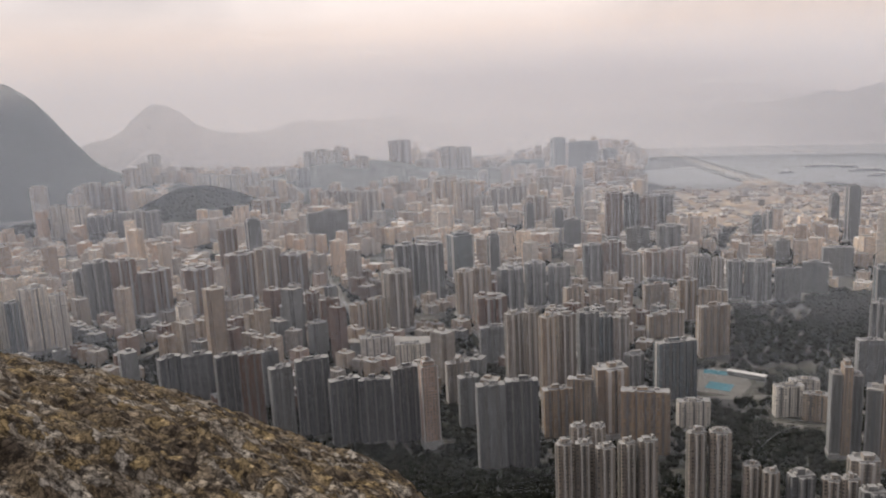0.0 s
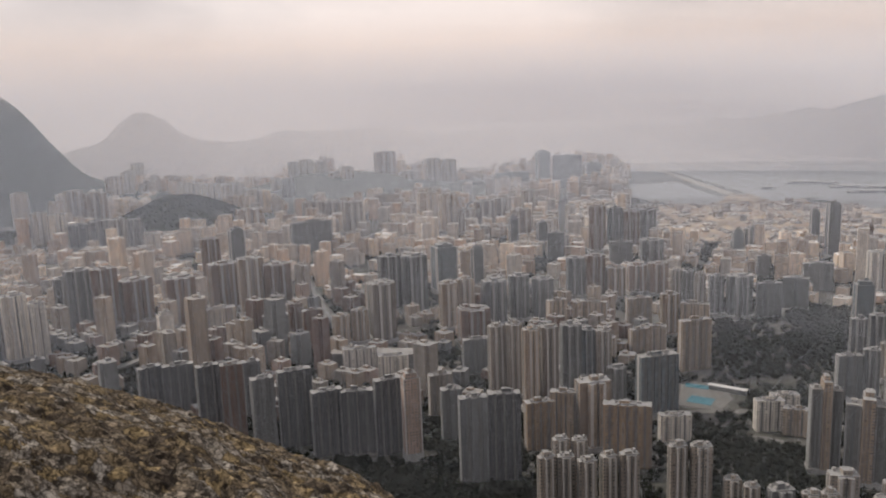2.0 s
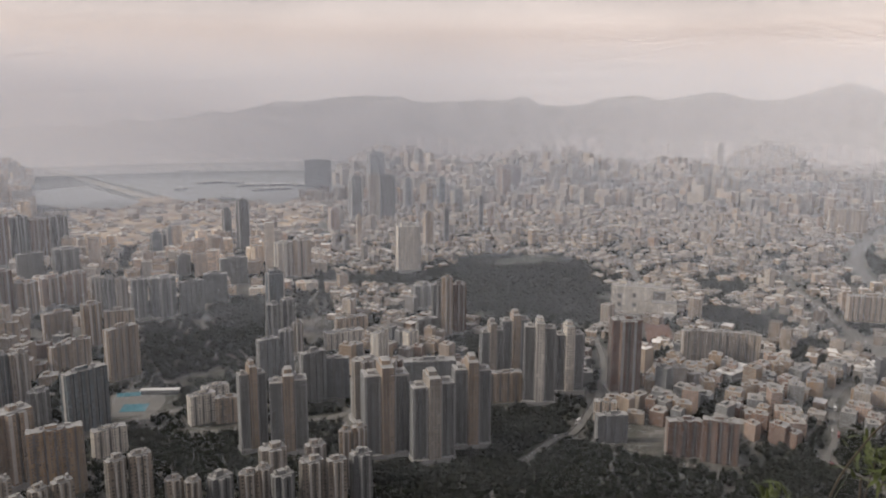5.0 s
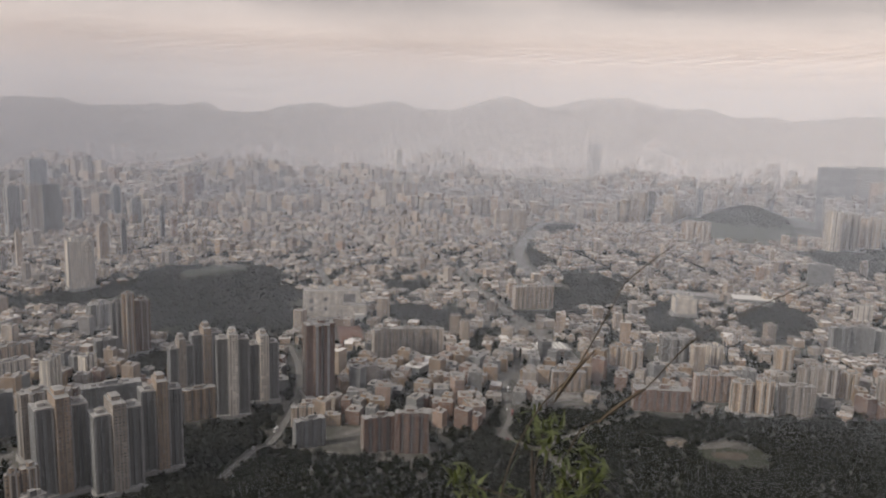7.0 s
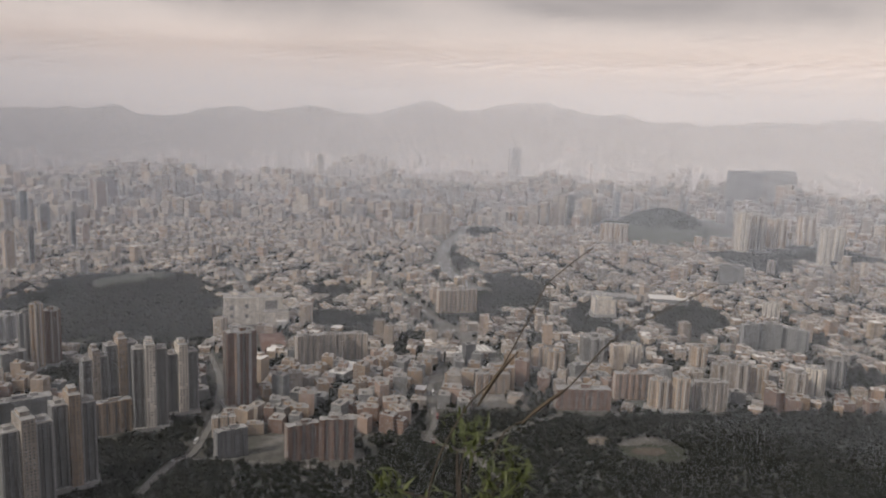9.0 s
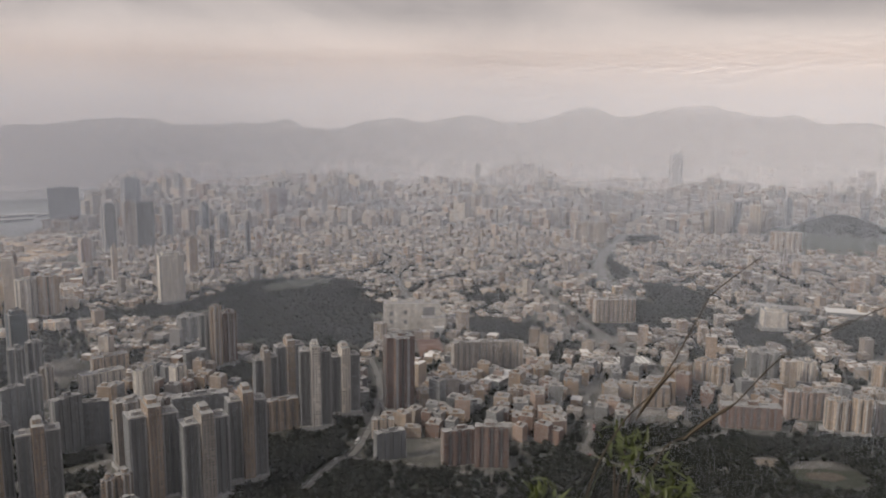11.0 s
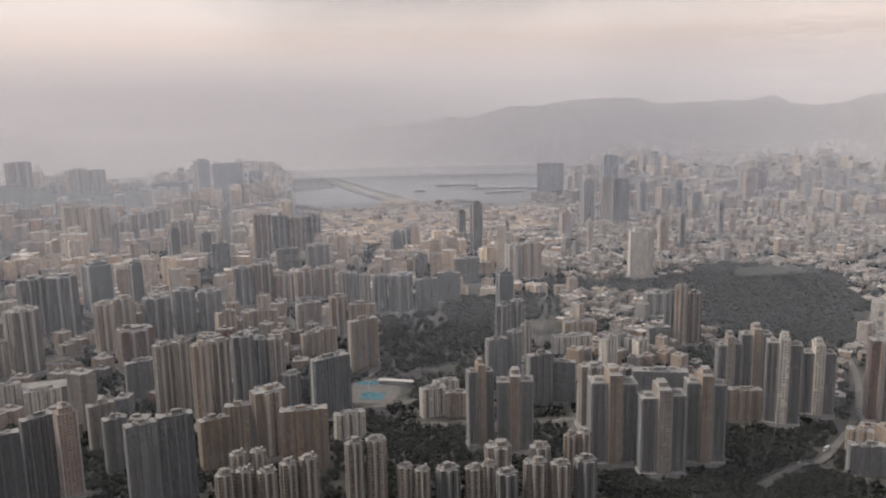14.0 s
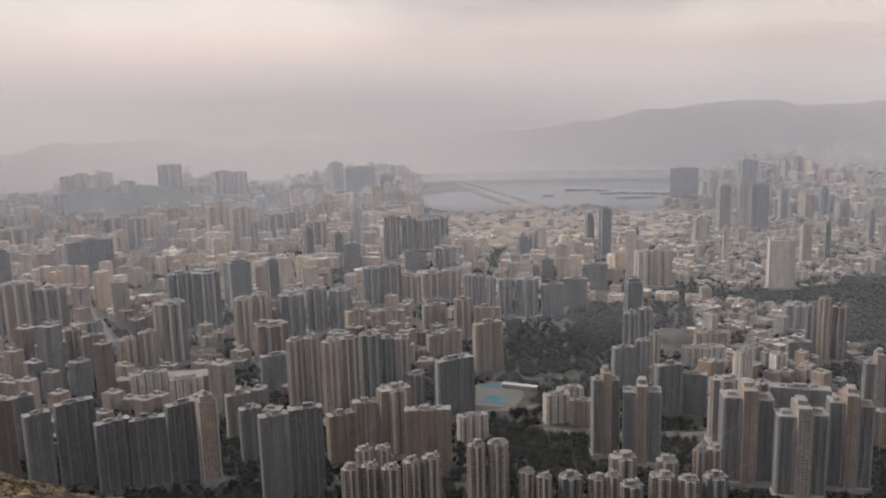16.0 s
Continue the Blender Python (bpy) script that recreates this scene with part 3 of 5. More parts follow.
estate("ochre estate", [
    ("s", "ochre", -184, 774, 31.2, 51.9, 21),
    ("s", "beige", -159, 787, 32.9, 60.0, 3),
    ("c", "beige", -132, 791, 34.3, 73.5, 15),
    ("s", "ochre", -93, 757, 47.4, 64.5, -1),
])
estate("beige slabs", [
    ("s", "beige", -122, 1119, 27.7, 35.5, 26),
    ("s", "cream", -97, 1131, 23.0, 38.4, -15),
    ("c", "beige", -88, 1211, 25.6, 65.4, 4),
    ("s", "beige", -45, 1066, 43.4, 67.5, 20),
    ("s", "cream", -51, 1205, 41.8, 53.9, -13),
    ("s", "beige", -139, 1269, 41.2, 42.4, 16),
])
estate("trident towers", [
    ("t", "beige", 85, 794, 28.9, 91.4, 0),
    ("t", "beige", 119, 779, 39.8, 84.3, -13),
    ("c", "pale", 211, 827, 28.0, 72.7, -8),
    ("t", "beige", 210, 742, 48.5, 95.3, -12),
    ("t", "pale", 250, 715, 45.8, 88.4, -19),
    ("t", "beige", 299, 732, 40.4, 93.4, -26),
    ("c", "grey", 249, 760, 24.9, 53.5, -18),
])
estate("towers by the wooded knoll", [
    ("t", "pale", 386, 880, 29.8, 83.7, -18),
    ("t", "beige", 430, 907, 38.6, 83.7, -25),
    ("t", "white", 418, 814, 38.6, 100.1, -27),
    ("t", "white", 467, 833, 38.2, 85.7, -29),
    ("s", "beige", 380, 831, 44.3, 36.7, -15),
])
estate("grey estate in the valley", [
    ("p", "blue", 170, 1210, 26.1, 91.0, -4),
    ("c", "grey", 150, 1097, 19.0, 72.3, -8),
    ("c", "grey", 173, 1110, 19.2, 74.6, -1),
    ("s", "grey", 129, 1000, 27.8, 53.4, 8),
    ("c", "grey", 153, 1004, 17.5, 60.9, -9),
    ("c", "pale", 179, 1070, 14.3, 50.1, -9),
    ("s", "grey", 167, 903, 32.0, 62.6, 10),
    ("s", "grey", 195, 913, 36.3, 49.2, -32),
    ("c", "grey", 424, 1261, 36.5, 41.7, -13),
    ("c", "grey", 405, 1128, 21.0, 73.7, -20),
    ("c", "beige", 406, 1095, 16.1, 92.0, -20),
    ("c", "brown", 428, 1102, 20.6, 78.6, -15),
    ("s", "white", 250, 1097, 57.3, 24.8, -3),
    ("s", "cream", 276, 1162, 50.5, 26.1, -3),
])
estate("grey estate in the valley", [
    ("s", "white", 276, 1000, 29.3, 49.4, 35),
    ("s", "white", 329, 1031, 20.4, 35.2, 12),
    ("s", "grey", 374, 1093, 31.8, 32.9, -9),
    ("s", "grey", 314, 908, 66.6, 34.8, -19),
    ("s", "grey", 223, 840, 49.7, 45.7, -5),
])
estate("single towers of the plain", [
    ("c", "white", 240, 1569, 34.8, 71.3, 1),
    ("c", "cream", 274, 1559, 34.6, 76.4, -20),
    ("p", "white", 485, 1535, 47.8, 96.7, -18),
    ("p", "dark", 161, 1874, 19.9, 97.5, -5),
    ("p", "dark", 195, 1857, 27.6, 116.1, 0),
    ("p", "brown", 280, 1949, 9.7, 55.8, -8),
    ("s", "grey", 567, 2857, 95.7, 123.0, -11),
    ("p", "grey", 552, 2241, 36.0, 122.0, -11),
    ("p", "pale", 602, 2229, 34.0, 128.5, -14),
    ("s", "grey", 648, 2247, 45.9, 126.4, -26),
    ("p", "grey", 794, 2902, 64.5, 140.1, -15),
    ("p", "grey", 758, 2400, 26.9, 94.2, -18),
    ("p", "blue", 894, 2469, 27.7, 86.4, -20),
    ("p", "rose", 448, 2053, 28.9, 61.2, -12),
    ("p", "cream", 443, 1771, 12.6, 82.5, -14),
])
estate("single towers of the plain", [
    ("p", "beige", 611, 1774, 22.6, 82.4, -19),
    ("p", "dark", 666, 1802, 12.8, 83.7, -20),
    ("p", "dark", 830, 1981, 14.0, 84.3, -23),
    ("p", "rose", 854, 1966, 16.7, 55.9, -23),
    ("p", "rose", 1124, 2471, 34.6, 106.9, -24),
    ("p", "grey", 869, 2253, 31.6, 71.3, -21),
])
estate("dark towers of the east", [
    ("p", "blue", -695, 3038, 52.8, 150.8, 13),
    ("s", "dark", -625, 3161, 116.6, 128.9, 15),
    ("p", "dark", -490, 2940, 65.3, 111.7, 9),
    ("s", "blue", -823, 3070, 132.4, 70.3, 19),
    ("c", "brown", -299, 1862, 37.4, 105.7, 9),
    ("c", "dark", -265, 1903, 34.6, 97.2, 8),
    ("c", "brown", -229, 1904, 37.0, 90.5, 7),
    ("c", "dark", -192, 1932, 35.1, 90.5, 6),
    ("s", "grey", -218, 1655, 47.1, 62.2, 7),
    ("c", "grey", -161, 1697, 46.3, 60.8, 5),
    ("c", "white", -410, 2114, 27.4, 74.8, 11),
    ("p", "dark", -494, 1842, 23.5, 78.8, 15),
    ("p", "dark", -425, 1843, 26.1, 65.8, 13),
    ("s", "dark", -371, 1741, 37.1, 62.6, 12),
])
estate("dark towers of the east", [
    ("c", "beige", -517, 2000, 51.6, 77.6, 14),
    ("c", "cream", -818, 2127, 57.5, 104.2, 21),
    ("c", "cream", -742, 2081, 51.0, 105.2, 24),
    ("c", "pale", -684, 2060, 39.9, 68.4, 18),
    ("c", "pale", -653, 2126, 54.8, 82.1, 17),
    ("c", "pale", -611, 2166, 41.9, 83.8, 16),
    ("c", "pale", -570, 2313, 44.7, 89.2, 14),
    ("c", "cream", -1228, 3271, 62.6, 112.5, 21),
    ("c", "cream", -1159, 3271, 62.6, 108.1, 20),
])
estate("grey-brown estate towers", [
    ("c", "grey", -268, 1425, 32.7, 72.5, 15),
    ("c", "brown", -234, 1426, 34.6, 77.6, 9),
    ("c", "beige", -197, 1425, 32.7, 57.1, 8),
    ("c", "rose", -165, 1468, 33.6, 53.3, 10),
    ("c", "rose", -128, 1468, 33.6, 58.6, 5),
    ("c", "pale", -90, 1378, 16.4, 65.7, 4),
    ("c", "grey", -71, 1371, 18.1, 67.3, 3),
    ("c", "pale", -51, 1359, 17.9, 66.8, 2),
    ("c", "grey", -25, 1343, 23.9, 67.0, 1),
    ("c", "grey", 10, 1342, 38.7, 68.6, 5),
    ("s", "grey", 55, 1357, 39.0, 55.0, 8),
    ("s", "grey", 98, 1416, 40.6, 51.9, -14),
    ("p", "blue", 8, 1899, 26.8, 46.2, 0),
    ("p", "grey", 41, 1904, 37.5, 54.3, 4),
])
estate("grey-brown estate towers", [
    ("s", "grey", 55, 1652, 25.9, 42.0, 8),
    ("s", "grey", 142, 1552, 52.0, 50.8, -5),
])
estate("pale estate on the slope", [
    ("p", "cream", -2177, 1983, 51.5, 109.7, 48),
    ("c", "white", -1803, 1698, 43.2, 93.8, 47),
    ("c", "white", -1709, 1669, 49.1, 94.3, 50),
    ("c", "cream", -2042, 2072, 56.5, 111.0, 45),
    ("c", "beige", -1963, 2081, 67.8, 101.0, 43),
    ("c", "cream", -2287, 2534, 61.1, 110.0, 42),
    ("c", "white", -2285, 2609, 45.9, 123.7, 41),
    ("c", "white", -2381, 2785, 48.6, 142.7, 41),
    ("s", "cream", -2343, 2872, 98.1, 65.8, 49),
    ("c", "grey", -1660, 1691, 49.1, 65.6, 44),
    ("c", "grey", -1585, 1683, 48.3, 78.1, 43),
    ("c", "pale", -1513, 1674, 43.5, 84.4, 42),
    ("c", "grey", -1443, 1657, 37.4, 87.3, 41),
    ("c", "white", -1399, 1662, 39.9, 50.8, 40),
])
estate("pale estate on the slope", [
    ("c", "white", -1995, 2621, 80.6, 76.4, 37),
    ("c", "white", -1842, 2542, 71.7, 79.7, 36),
    ("c", "cream", -1671, 2431, 73.3, 95.3, 35),
    ("c", "white", -1563, 2404, 66.4, 77.9, 33),
])
estate("white hilltop estate", [
    ("c", "white", -1654, 2684, 39.7, 86.1, 32),
    ("c", "grey", -1555, 2608, 46.0, 93.5, 31),
    ("c", "white", -1725, 2947, 43.1, 128.0, 30),
    ("c", "white", -1666, 2948, 53.5, 136.3, 29),
    ("c", "white", -1568, 2889, 52.1, 135.0, 28),
    ("c", "cream", -1488, 2849, 44.9, 92.9, 28),
    ("c", "cream", -1430, 2848, 48.7, 114.1, 27),
    ("c", "pale", -1190, 2123, 54.1, 75.8, 29),
    ("c", "pale", -1148, 2181, 62.7, 68.4, 28),
    ("c", "pale", -1013, 2036, 52.4, 87.3, 26),
    ("s", "grey", -983, 1744, 104.5, 77.2, 39),
    ("c", "beige", -1311, 1977, 77.1, 72.7, 34),
    ("s", "cream", -1069, 2400, 82.6, 64.4, 24),
    ("c", "cream", -871, 2281, 62.6, 97.1, 21),
])
estate("white hilltop estate", [
    ("c", "rose", -1495, 3361, 93.2, 138.3, 24),
    ("c", "cream", -1238, 3032, 83.3, 79.0, 22),
])
estate("brown estate towers", [
    ("c", "brown", -965, 1311, 34.8, 108.9, 36),
    ("p", "dark", -1021, 1482, 34.6, 97.1, 35),
    ("c", "brown", -866, 1207, 52.4, 85.6, 40),
    ("c", "beige", -783, 1169, 42.2, 104.8, 34),
    ("c", "brown", -744, 1189, 46.8, 92.4, 28),
    ("c", "grey", -1033, 1034, 39.5, 102.9, 50),
    ("c", "brown", -991, 1050, 41.2, 103.9, 38),
    ("c", "brown", -967, 1094, 53.6, 76.8, 45),
    ("c", "brown", -862, 1079, 48.3, 87.5, 39),
    ("p", "white", -823, 989, 23.7, 50.2, 40),
    ("s", "cream", -791, 1075, 61.9, 39.7, 41),
    ("c", "dark", -880, 1096, 15.0, 68.4, 39),
    ("c", "grey", -1092, 1060, 27.3, 79.8, 46),
])
estate("pale towers beside the crag", [
    ("c", "white", -1057, 860, 17.3, 75.2, 55),
    ("c", "blue", -1019, 852, 21.6, 82.3, 46),
    ("c", "white", -999, 872, 37.2, 100.5, 55),
    ("s", "grey", -911, 825, 17.6, 24.5, 48),
    ("c", "pale", -1144, 838, 32.6, 85.0, 54),
    ("c", "pale", -1062, 833, 31.6, 95.5, 52),
    ("c", "white", -1564, 977, 39.9, 102.9, 58),
    ("c", "pale", -1505, 994, 41.6, 118.9, 57),
    ("c", "white", -1396, 981, 45.0, 138.0, 55),
    ("c", "pale", -1311, 982, 39.0, 98.0, 53),
    ("c", "white", -1179, 792, 26.0, 97.7, 56),
    ("c", "blue", -1142, 810, 26.0, 104.8, 55),
    ("c", "white", -1062, 801, 22.0, 88.2, 53),
    ("c", "white", -951, 872, 22.0, 92.0, 47),
    ("c", "cream", -1475, 942, 34.0, 122.1, 57),
    ("c", "cream", -1448, 1000, 30.0, 130.8, 55),
    ("c", "white", -1397, 1003, 28.0, 123.9, 54),
    ("c", "white", -1892, 1226, 51.4, 34.0, 57),
    ("c", "cream", -1845, 1303, 52.5, 30.0, 55),
    ("s", "white", -1794, 1375, 73.0, 20.0, 53),
])
estate("mid-town blocks", [
    ("s", "brown", -587, 1027, 29.6, 60.9, 38),
    ("s", "grey", -644, 1017, 38.4, 52.6, 32),
    ("c", "brown", -630, 1052, 20.0, 62.4, 31),
    ("s", "white", -485, 945, 21.5, 36.0, 37),
    ("s", "white", -469, 941, 45.6, 37.1, 21),
    ("s", "white", -420, 940, 41.1, 31.2, 19),
    ("c", "pale", -497, 1086, 35.3, 91.8, 25),
    ("c", "dark", -568, 1276, 41.0, 90.8, 24),
    ("c", "dark", -513, 1265, 35.7, 94.0, 22),
    ("c", "cream", -429, 1188, 25.0, 74.2, 20),
    ("c", "cream", -408, 1209, 26.9, 74.8, 19),
    ("c", "brown", -357, 1097, 45.4, 57.8, 23),
    ("s", "grey", -317, 986, 41.3, 46.9, 26),
])
estate("town houses below the knoll", [
    ("c", "brown", 528, 805, 36.3, 95.0, -27),
    ("s", "pale", 678, 869, 31.7, 47.6, -30),
    ("s", "pale", 717, 865, 34.8, 43.5, -40),
    ("s", "pale", 757, 857, 36.3, 38.4, -49),
    ("s", "brown", 491, 636, 35.3, 38.5, -30),
    ("s", "brown", 516, 611, 35.9, 44.7, -50),
    ("s", "grey", 440, 689, 33.6, 31.1, -18),
    ("s", "cream", 460, 734, 24.9, 26.2, -42),
])
estate("blocks by the forest", [
    ("c", "cream", 922, 647, 22.1, 33.1, -55),
    ("c", "cream", 925, 622, 24.7, 32.6, -51),
    ("c", "grey", 1003, 608, 39.0, 42.0, -59),
    ("c", "white", 1036, 564, 25.5, 33.5, -61),
    ("c", "cream", 1098, 490, 23.8, 35.7, -66),
    ("c", "cream", 898, 447, 25.4, 41.4, -56),
    ("c", "cream", 914, 427, 21.6, 45.6, -71),
    ("s", "pale", 949, 404, 41.9, 38.1, -59),
    ("c", "pale", 1041, 432, 23.6, 34.8, -67),
    ("c", "pale", 1023, 399, 26.8, 47.1, -61),
    ("c", "cream", 1050, 383, 23.0, 39.9, -70),
    ("c", "pale", 1058, 338, 26.4, 42.6, -62),
    ("c", "white", 1097, 327, 25.5, 42.5, -73),
    ("c", "grey", 1147, 317, 24.8, 45.9, -75),
])
estate("blocks by the forest", [
    ("s", "grey", 1255, 479, 30.1, 43.3, -44),
    ("s", "grey", 1289, 460, 35.7, 41.7, -70),
    ("s", "grey", 1311, 429, 44.3, 36.1, -97),
    ("s", "rose", 913, 493, 49.9, 35.1, -54),
    ("s", "brown", 835, 518, 69.5, 26.7, -53),
    ("s", "beige", 794, 630, 43.9, 26.6, -52),
    ("s", "cream", 1082, 950, 74.7, 41.9, -44),
    ("s", "ochre", 808, 632, 44.4, 30.7, -44),
])
estate("right-hand estates", [
    ("c", "white", 2195, 885, 39.4, 111.7, -68),
    ("c", "pale", 2265, 870, 41.5, 99.6, -69),
    ("c", "cream", 2338, 847, 53.7, 86.8, -70),
    ("c", "cream", 2473, 810, 49.4, 89.4, -72),
    ("c", "white", 2158, 655, 32.3, 101.1, -73),
    ("c", "white", 2249, 652, 30.6, 94.0, -74),
    ("s", "grey", 3392, 1376, 152.6, 151.5, -68),
    ("s", "grey", 3592, 1308, 144.8, 150.8, -70),
    ("c", "cream", 2026, 1212, 37.0, 56.5, -59),
    ("c", "cream", 2036, 1172, 38.1, 57.6, -60),
    ("s", "grey", 1751, 722, 53.4, 43.9, -68),
    ("s", "white", 1489, 533, 30.7, 31.2, -70),
    ("p", "white", 1258, 749, 40.3, 36.0, -59),
])
estate("harbour towers", [
    ("c", "cream", 1674, 3042, 55.4, 110.9, -29),
    ("c", "cream", 1702, 2978, 50.8, 105.6, -30),
    ("p", "cream", 1762, 2764, 53.4, 95.6, -33),
    ("p", "blue", 3235, 2485, 64.5, 183.5, -52),
    ("p", "rose", 3844, 2558, 87.6, 186.0, -56),
    ("p", "grey", 3953, 2515, 94.7, 169.0, -58),
    ("s", "grey", 4079, 2441, 137.6, 108.0, -59),
    ("p", "grey", 4029, 2194, 82.2, 120.9, -61),
    ("p", "grey", 4081, 2003, 77.5, 118.3, -64),
    ("s", "grey", 4477, 2047, 128.1, 104.9, -65),
    ("p", "grey", 5586, 2369, 139.4, 134.1, -67),
    ("p", "grey", 4982, 1766, 95.7, 147.0, -70),
    ("p", "dark", 2491, 1457, 23.5, 97.7, -60),
    ("p", "dark", 2340, 1549, 28.9, 86.7, -56),
])
estate("harbour towers", [
    ("p", "white", 2355, 2926, 26.0, 142.3, -39),
    ("c", "cream", 1763, 2295, 82.4, 83.7, -38),
    ("c", "cream", 1813, 2214, 81.8, 85.1, -39),
    ("p", "brown", 1279, 2782, 89.5, 89.5, -25),
    ("s", "cream", 1742, 1632, 97.0, 58.9, -47),
])
estate("schools by the pool", [
    ("s", "blue", -78, 906, 48.0, 68.2, 19),
    ("s", "white", -53, 830, 33.3, 29.4, 14),
    ("s", "white", 40, 883, 30.0, 34.4, 7),
    ("s", "cream", 67, 877, 27.2, 29.5, -14),
    ("s", "white", 58, 936, 31.0, 23.2, 8),
])


# ---- woods, parks, open land, roads ----
WOODS = [(40, 1190, 75, 150, 0.1), (40, 830, 70, 55, 0.0), (630, 1310, 175, 240, -0.3), (150, 1330, 60, 120, 0.2), (330, 1500, 90, 60, 0.0), (880, 1050, 50, 60, 0.5),
         (1250, 760, 130, 45, 0.4), (1080, 900, 60, 50, 0.2), (-1576, 2018, 215, 150, 0.6), (-560, 1130, 60, 90, 0.5), (-640, 760, 80, 70, 0.3), (1330, 1010, 110, 60, 0.9),
         (1500, 1330, 18, 200, -0.72), (330, 760, 150, 60, 0.6), (720, 1490, 150, 130, -0.3), (-70, 890, 30, 40, 0.2), (60, 960, 45, 40, 0.3), (2440, 1260, 215, 120, 0.3), (-2220, 1560, 430, 190, 0.96),
         (1208, 950, 113, 76, -0.90), (1353, 624, 64, 118, -1.14), (2319, 709, 149, 141, -1.27), (2074, 796, 105, 159, -1.20), (1000, 1203, 49, 54, -0.69), (306, 909, 15, 96, -0.33), (1869, 1560, 62, 87, -0.88), (1216, 326, 51, 72, -1.31), (898, 969, 38, 81, -0.75), (-291, 2242, 63, 100, 0.13), (482, 1473, 95, 70, -0.32), (423, 1040, 38, 49, -0.39)]


def in_oval(x, y, o, grow=1.0):
    cx, cy, rx, ry, turn = o
    c, s = math.cos(turn), math.sin(turn)
    dx, dy = x - cx, y - cy
    return ((c * dx + s * dy) / rx) ** 2 + ((-s * dx + c * dy) / ry) ** 2 < grow


def forest_edge(b):
    """How far the hillside forest reaches, by bearing."""
    return float(np.interp(b, (-60, -30, -20, -6, 6, 15, 22, 27, 33, 36, 42, 48, 55, 62, 70, 80),
                           (820, 790, 740, 650, 640, 705, 815, 880, 800, 770, 770, 915, 955, 965, 1040, 1150)))


def green(x, y):
    r, b = math.hypot(x, y), math.degrees(math.atan2(x, y))
    return r < forest_edge(b) or any(in_oval(x, y, o) for o in WOODS) or any(math.hypot(x - a, y - c) < w for a, c, w in CLEAR)


CLEAR = [(765, 1110, 52), (775, 390, 38), (755, 448, 16), (-28, 968, 48), (700, 1020, 50), (735, 1545, 52), (795, 1565, 48), (690, 1520, 30)]


def smooth_line(pts, steps=8):
    out = []
    for i in range(len(pts) - 1):
        p0, p1, p2, p3 = (Vector(pts[max(0, min(len(pts) - 1, i + k))]) for k in (-1, 0, 1, 2))
        for j in range(steps):
            t = j / steps
            out.append(0.5 * (2 * p1 + (p2 - p0) * t + (2 * p0 - 5 * p1 + 4 * p2 - p3) * t * t + (3 * p1 - p0 - 3 * p2 + p3) * t ** 3))
    return out + [Vector(pts[-1])]


def road(name, label, pts, width, z=0.35, thick=0.6, material=None, walls=False):
    line = smooth_line(pts)
    v, f = [], []
    for i, p in enumerate(line):
        d = (line[min(i + 1, len(line) - 1)] - line[max(i - 1, 0)]).normalized()
        n = Vector((-d.y, d.x))
        lift = z + ground_height(p.x, p.y)
        profile = [(-width / 2, -thick), (width / 2, -thick), (width / 2, 0), (-width / 2, 0)]
        if walls:
            profile = [(-width / 2, -thick), (width / 2, -thick), (width / 2, 0.9), (width / 2 - 0.4, 0.9), (width / 2 - 0.4, 0), (-width / 2 + 0.4, 0), (-width / 2 + 0.4, 0.9), (-width / 2, 0.9)]
        for a, h in profile:
            v.append((p.x + n.x * a, p.y + n.y * a, lift + h))
    k = len(profile)
    for i in range(len(line) - 1):
        for j in range(k):
            f.append((i * k + j, i * k + (j + 1) % k, (i + 1) * k + (j + 1) % k, (i + 1) * k + j)[::-1])
    f += [tuple(range(k)), tuple(range((len(line) - 1) * k, len(line) * k))[::-1]]
    me = bpy.data.meshes.new(name)
    me.from_pydata(v, [], f)
    me.materials.append(material or ROAD)
    me.update()
    FOOTPRINTS.extend((p.x, p.y, width * 0.7) for p in line)
    return tagged(new(name, me), label, "road", kind="structure")


PALE_ROAD = plain("worn_pale_asphalt", [(0.3, (0.10, 0.097, 0.09)), (0.7, (0.17, 0.163, 0.152))], 0.05)
road("road_fork", "pale elevated road that forks below the estate", [(330, 672), (381, 708), (409, 717), (437, 742), (476, 784), (524, 842), (575, 930), (610, 1010)], 9, 1.2, 1.5, PALE_ROAD, True)
road("road_fork", "short branch of the elevated road", [(402, 712), (428, 683), (455, 650)], 6, 1.3, 1.5, PALE_ROAD, True)
road("road_winding", "winding road with traffic between trees", [(592, 442), (621, 519), (616, 572), (668, 613), (740, 690), (800, 730)], 7, 0.6, 1.0, PALE_ROAD)
road("road_winding", "side road into the woods", [(625, 530), (686, 533), (731, 527), (800, 520)], 5, 0.8, 1.0, PALE_ROAD)
road("road_highway", "wide pale highway through the low town", [(880, 690), (923, 737), (963, 841), (1063, 1031), (1130, 1162), (1290, 1420), (1500, 1700)], 15, 0.6, 1.0, PALE_ROAD)
road("road_flyover", "pale elevated highway across the eastern town", [(-1120, 1480), (-937, 1599), (-914, 1667), (-892, 1775), (-922, 1975), (-900, 2150)], 13, 9.0, 1.6, PALE_ROAD, True)
road("road_diagonal", "broad road beside the brown estate", [(-900, 1560), (-861, 1490), (-737, 1311), (-657, 1204), (-560, 1080)], 12, 0.6, 1.0, ROAD)
road("road_flyover", "curved flyover behind the crag", [(-870, 760), (-831, 817), (-809, 870), (-802, 923), (-760, 1000)], 14, 6.0, 1.4, PALE_ROAD, True)
road("road_street", "street past the pool and schools", [(-160, 880), (-60, 905), (30, 930), (110, 905), (190, 930)], 11, 0.5, 0.8, PALE_ROAD)
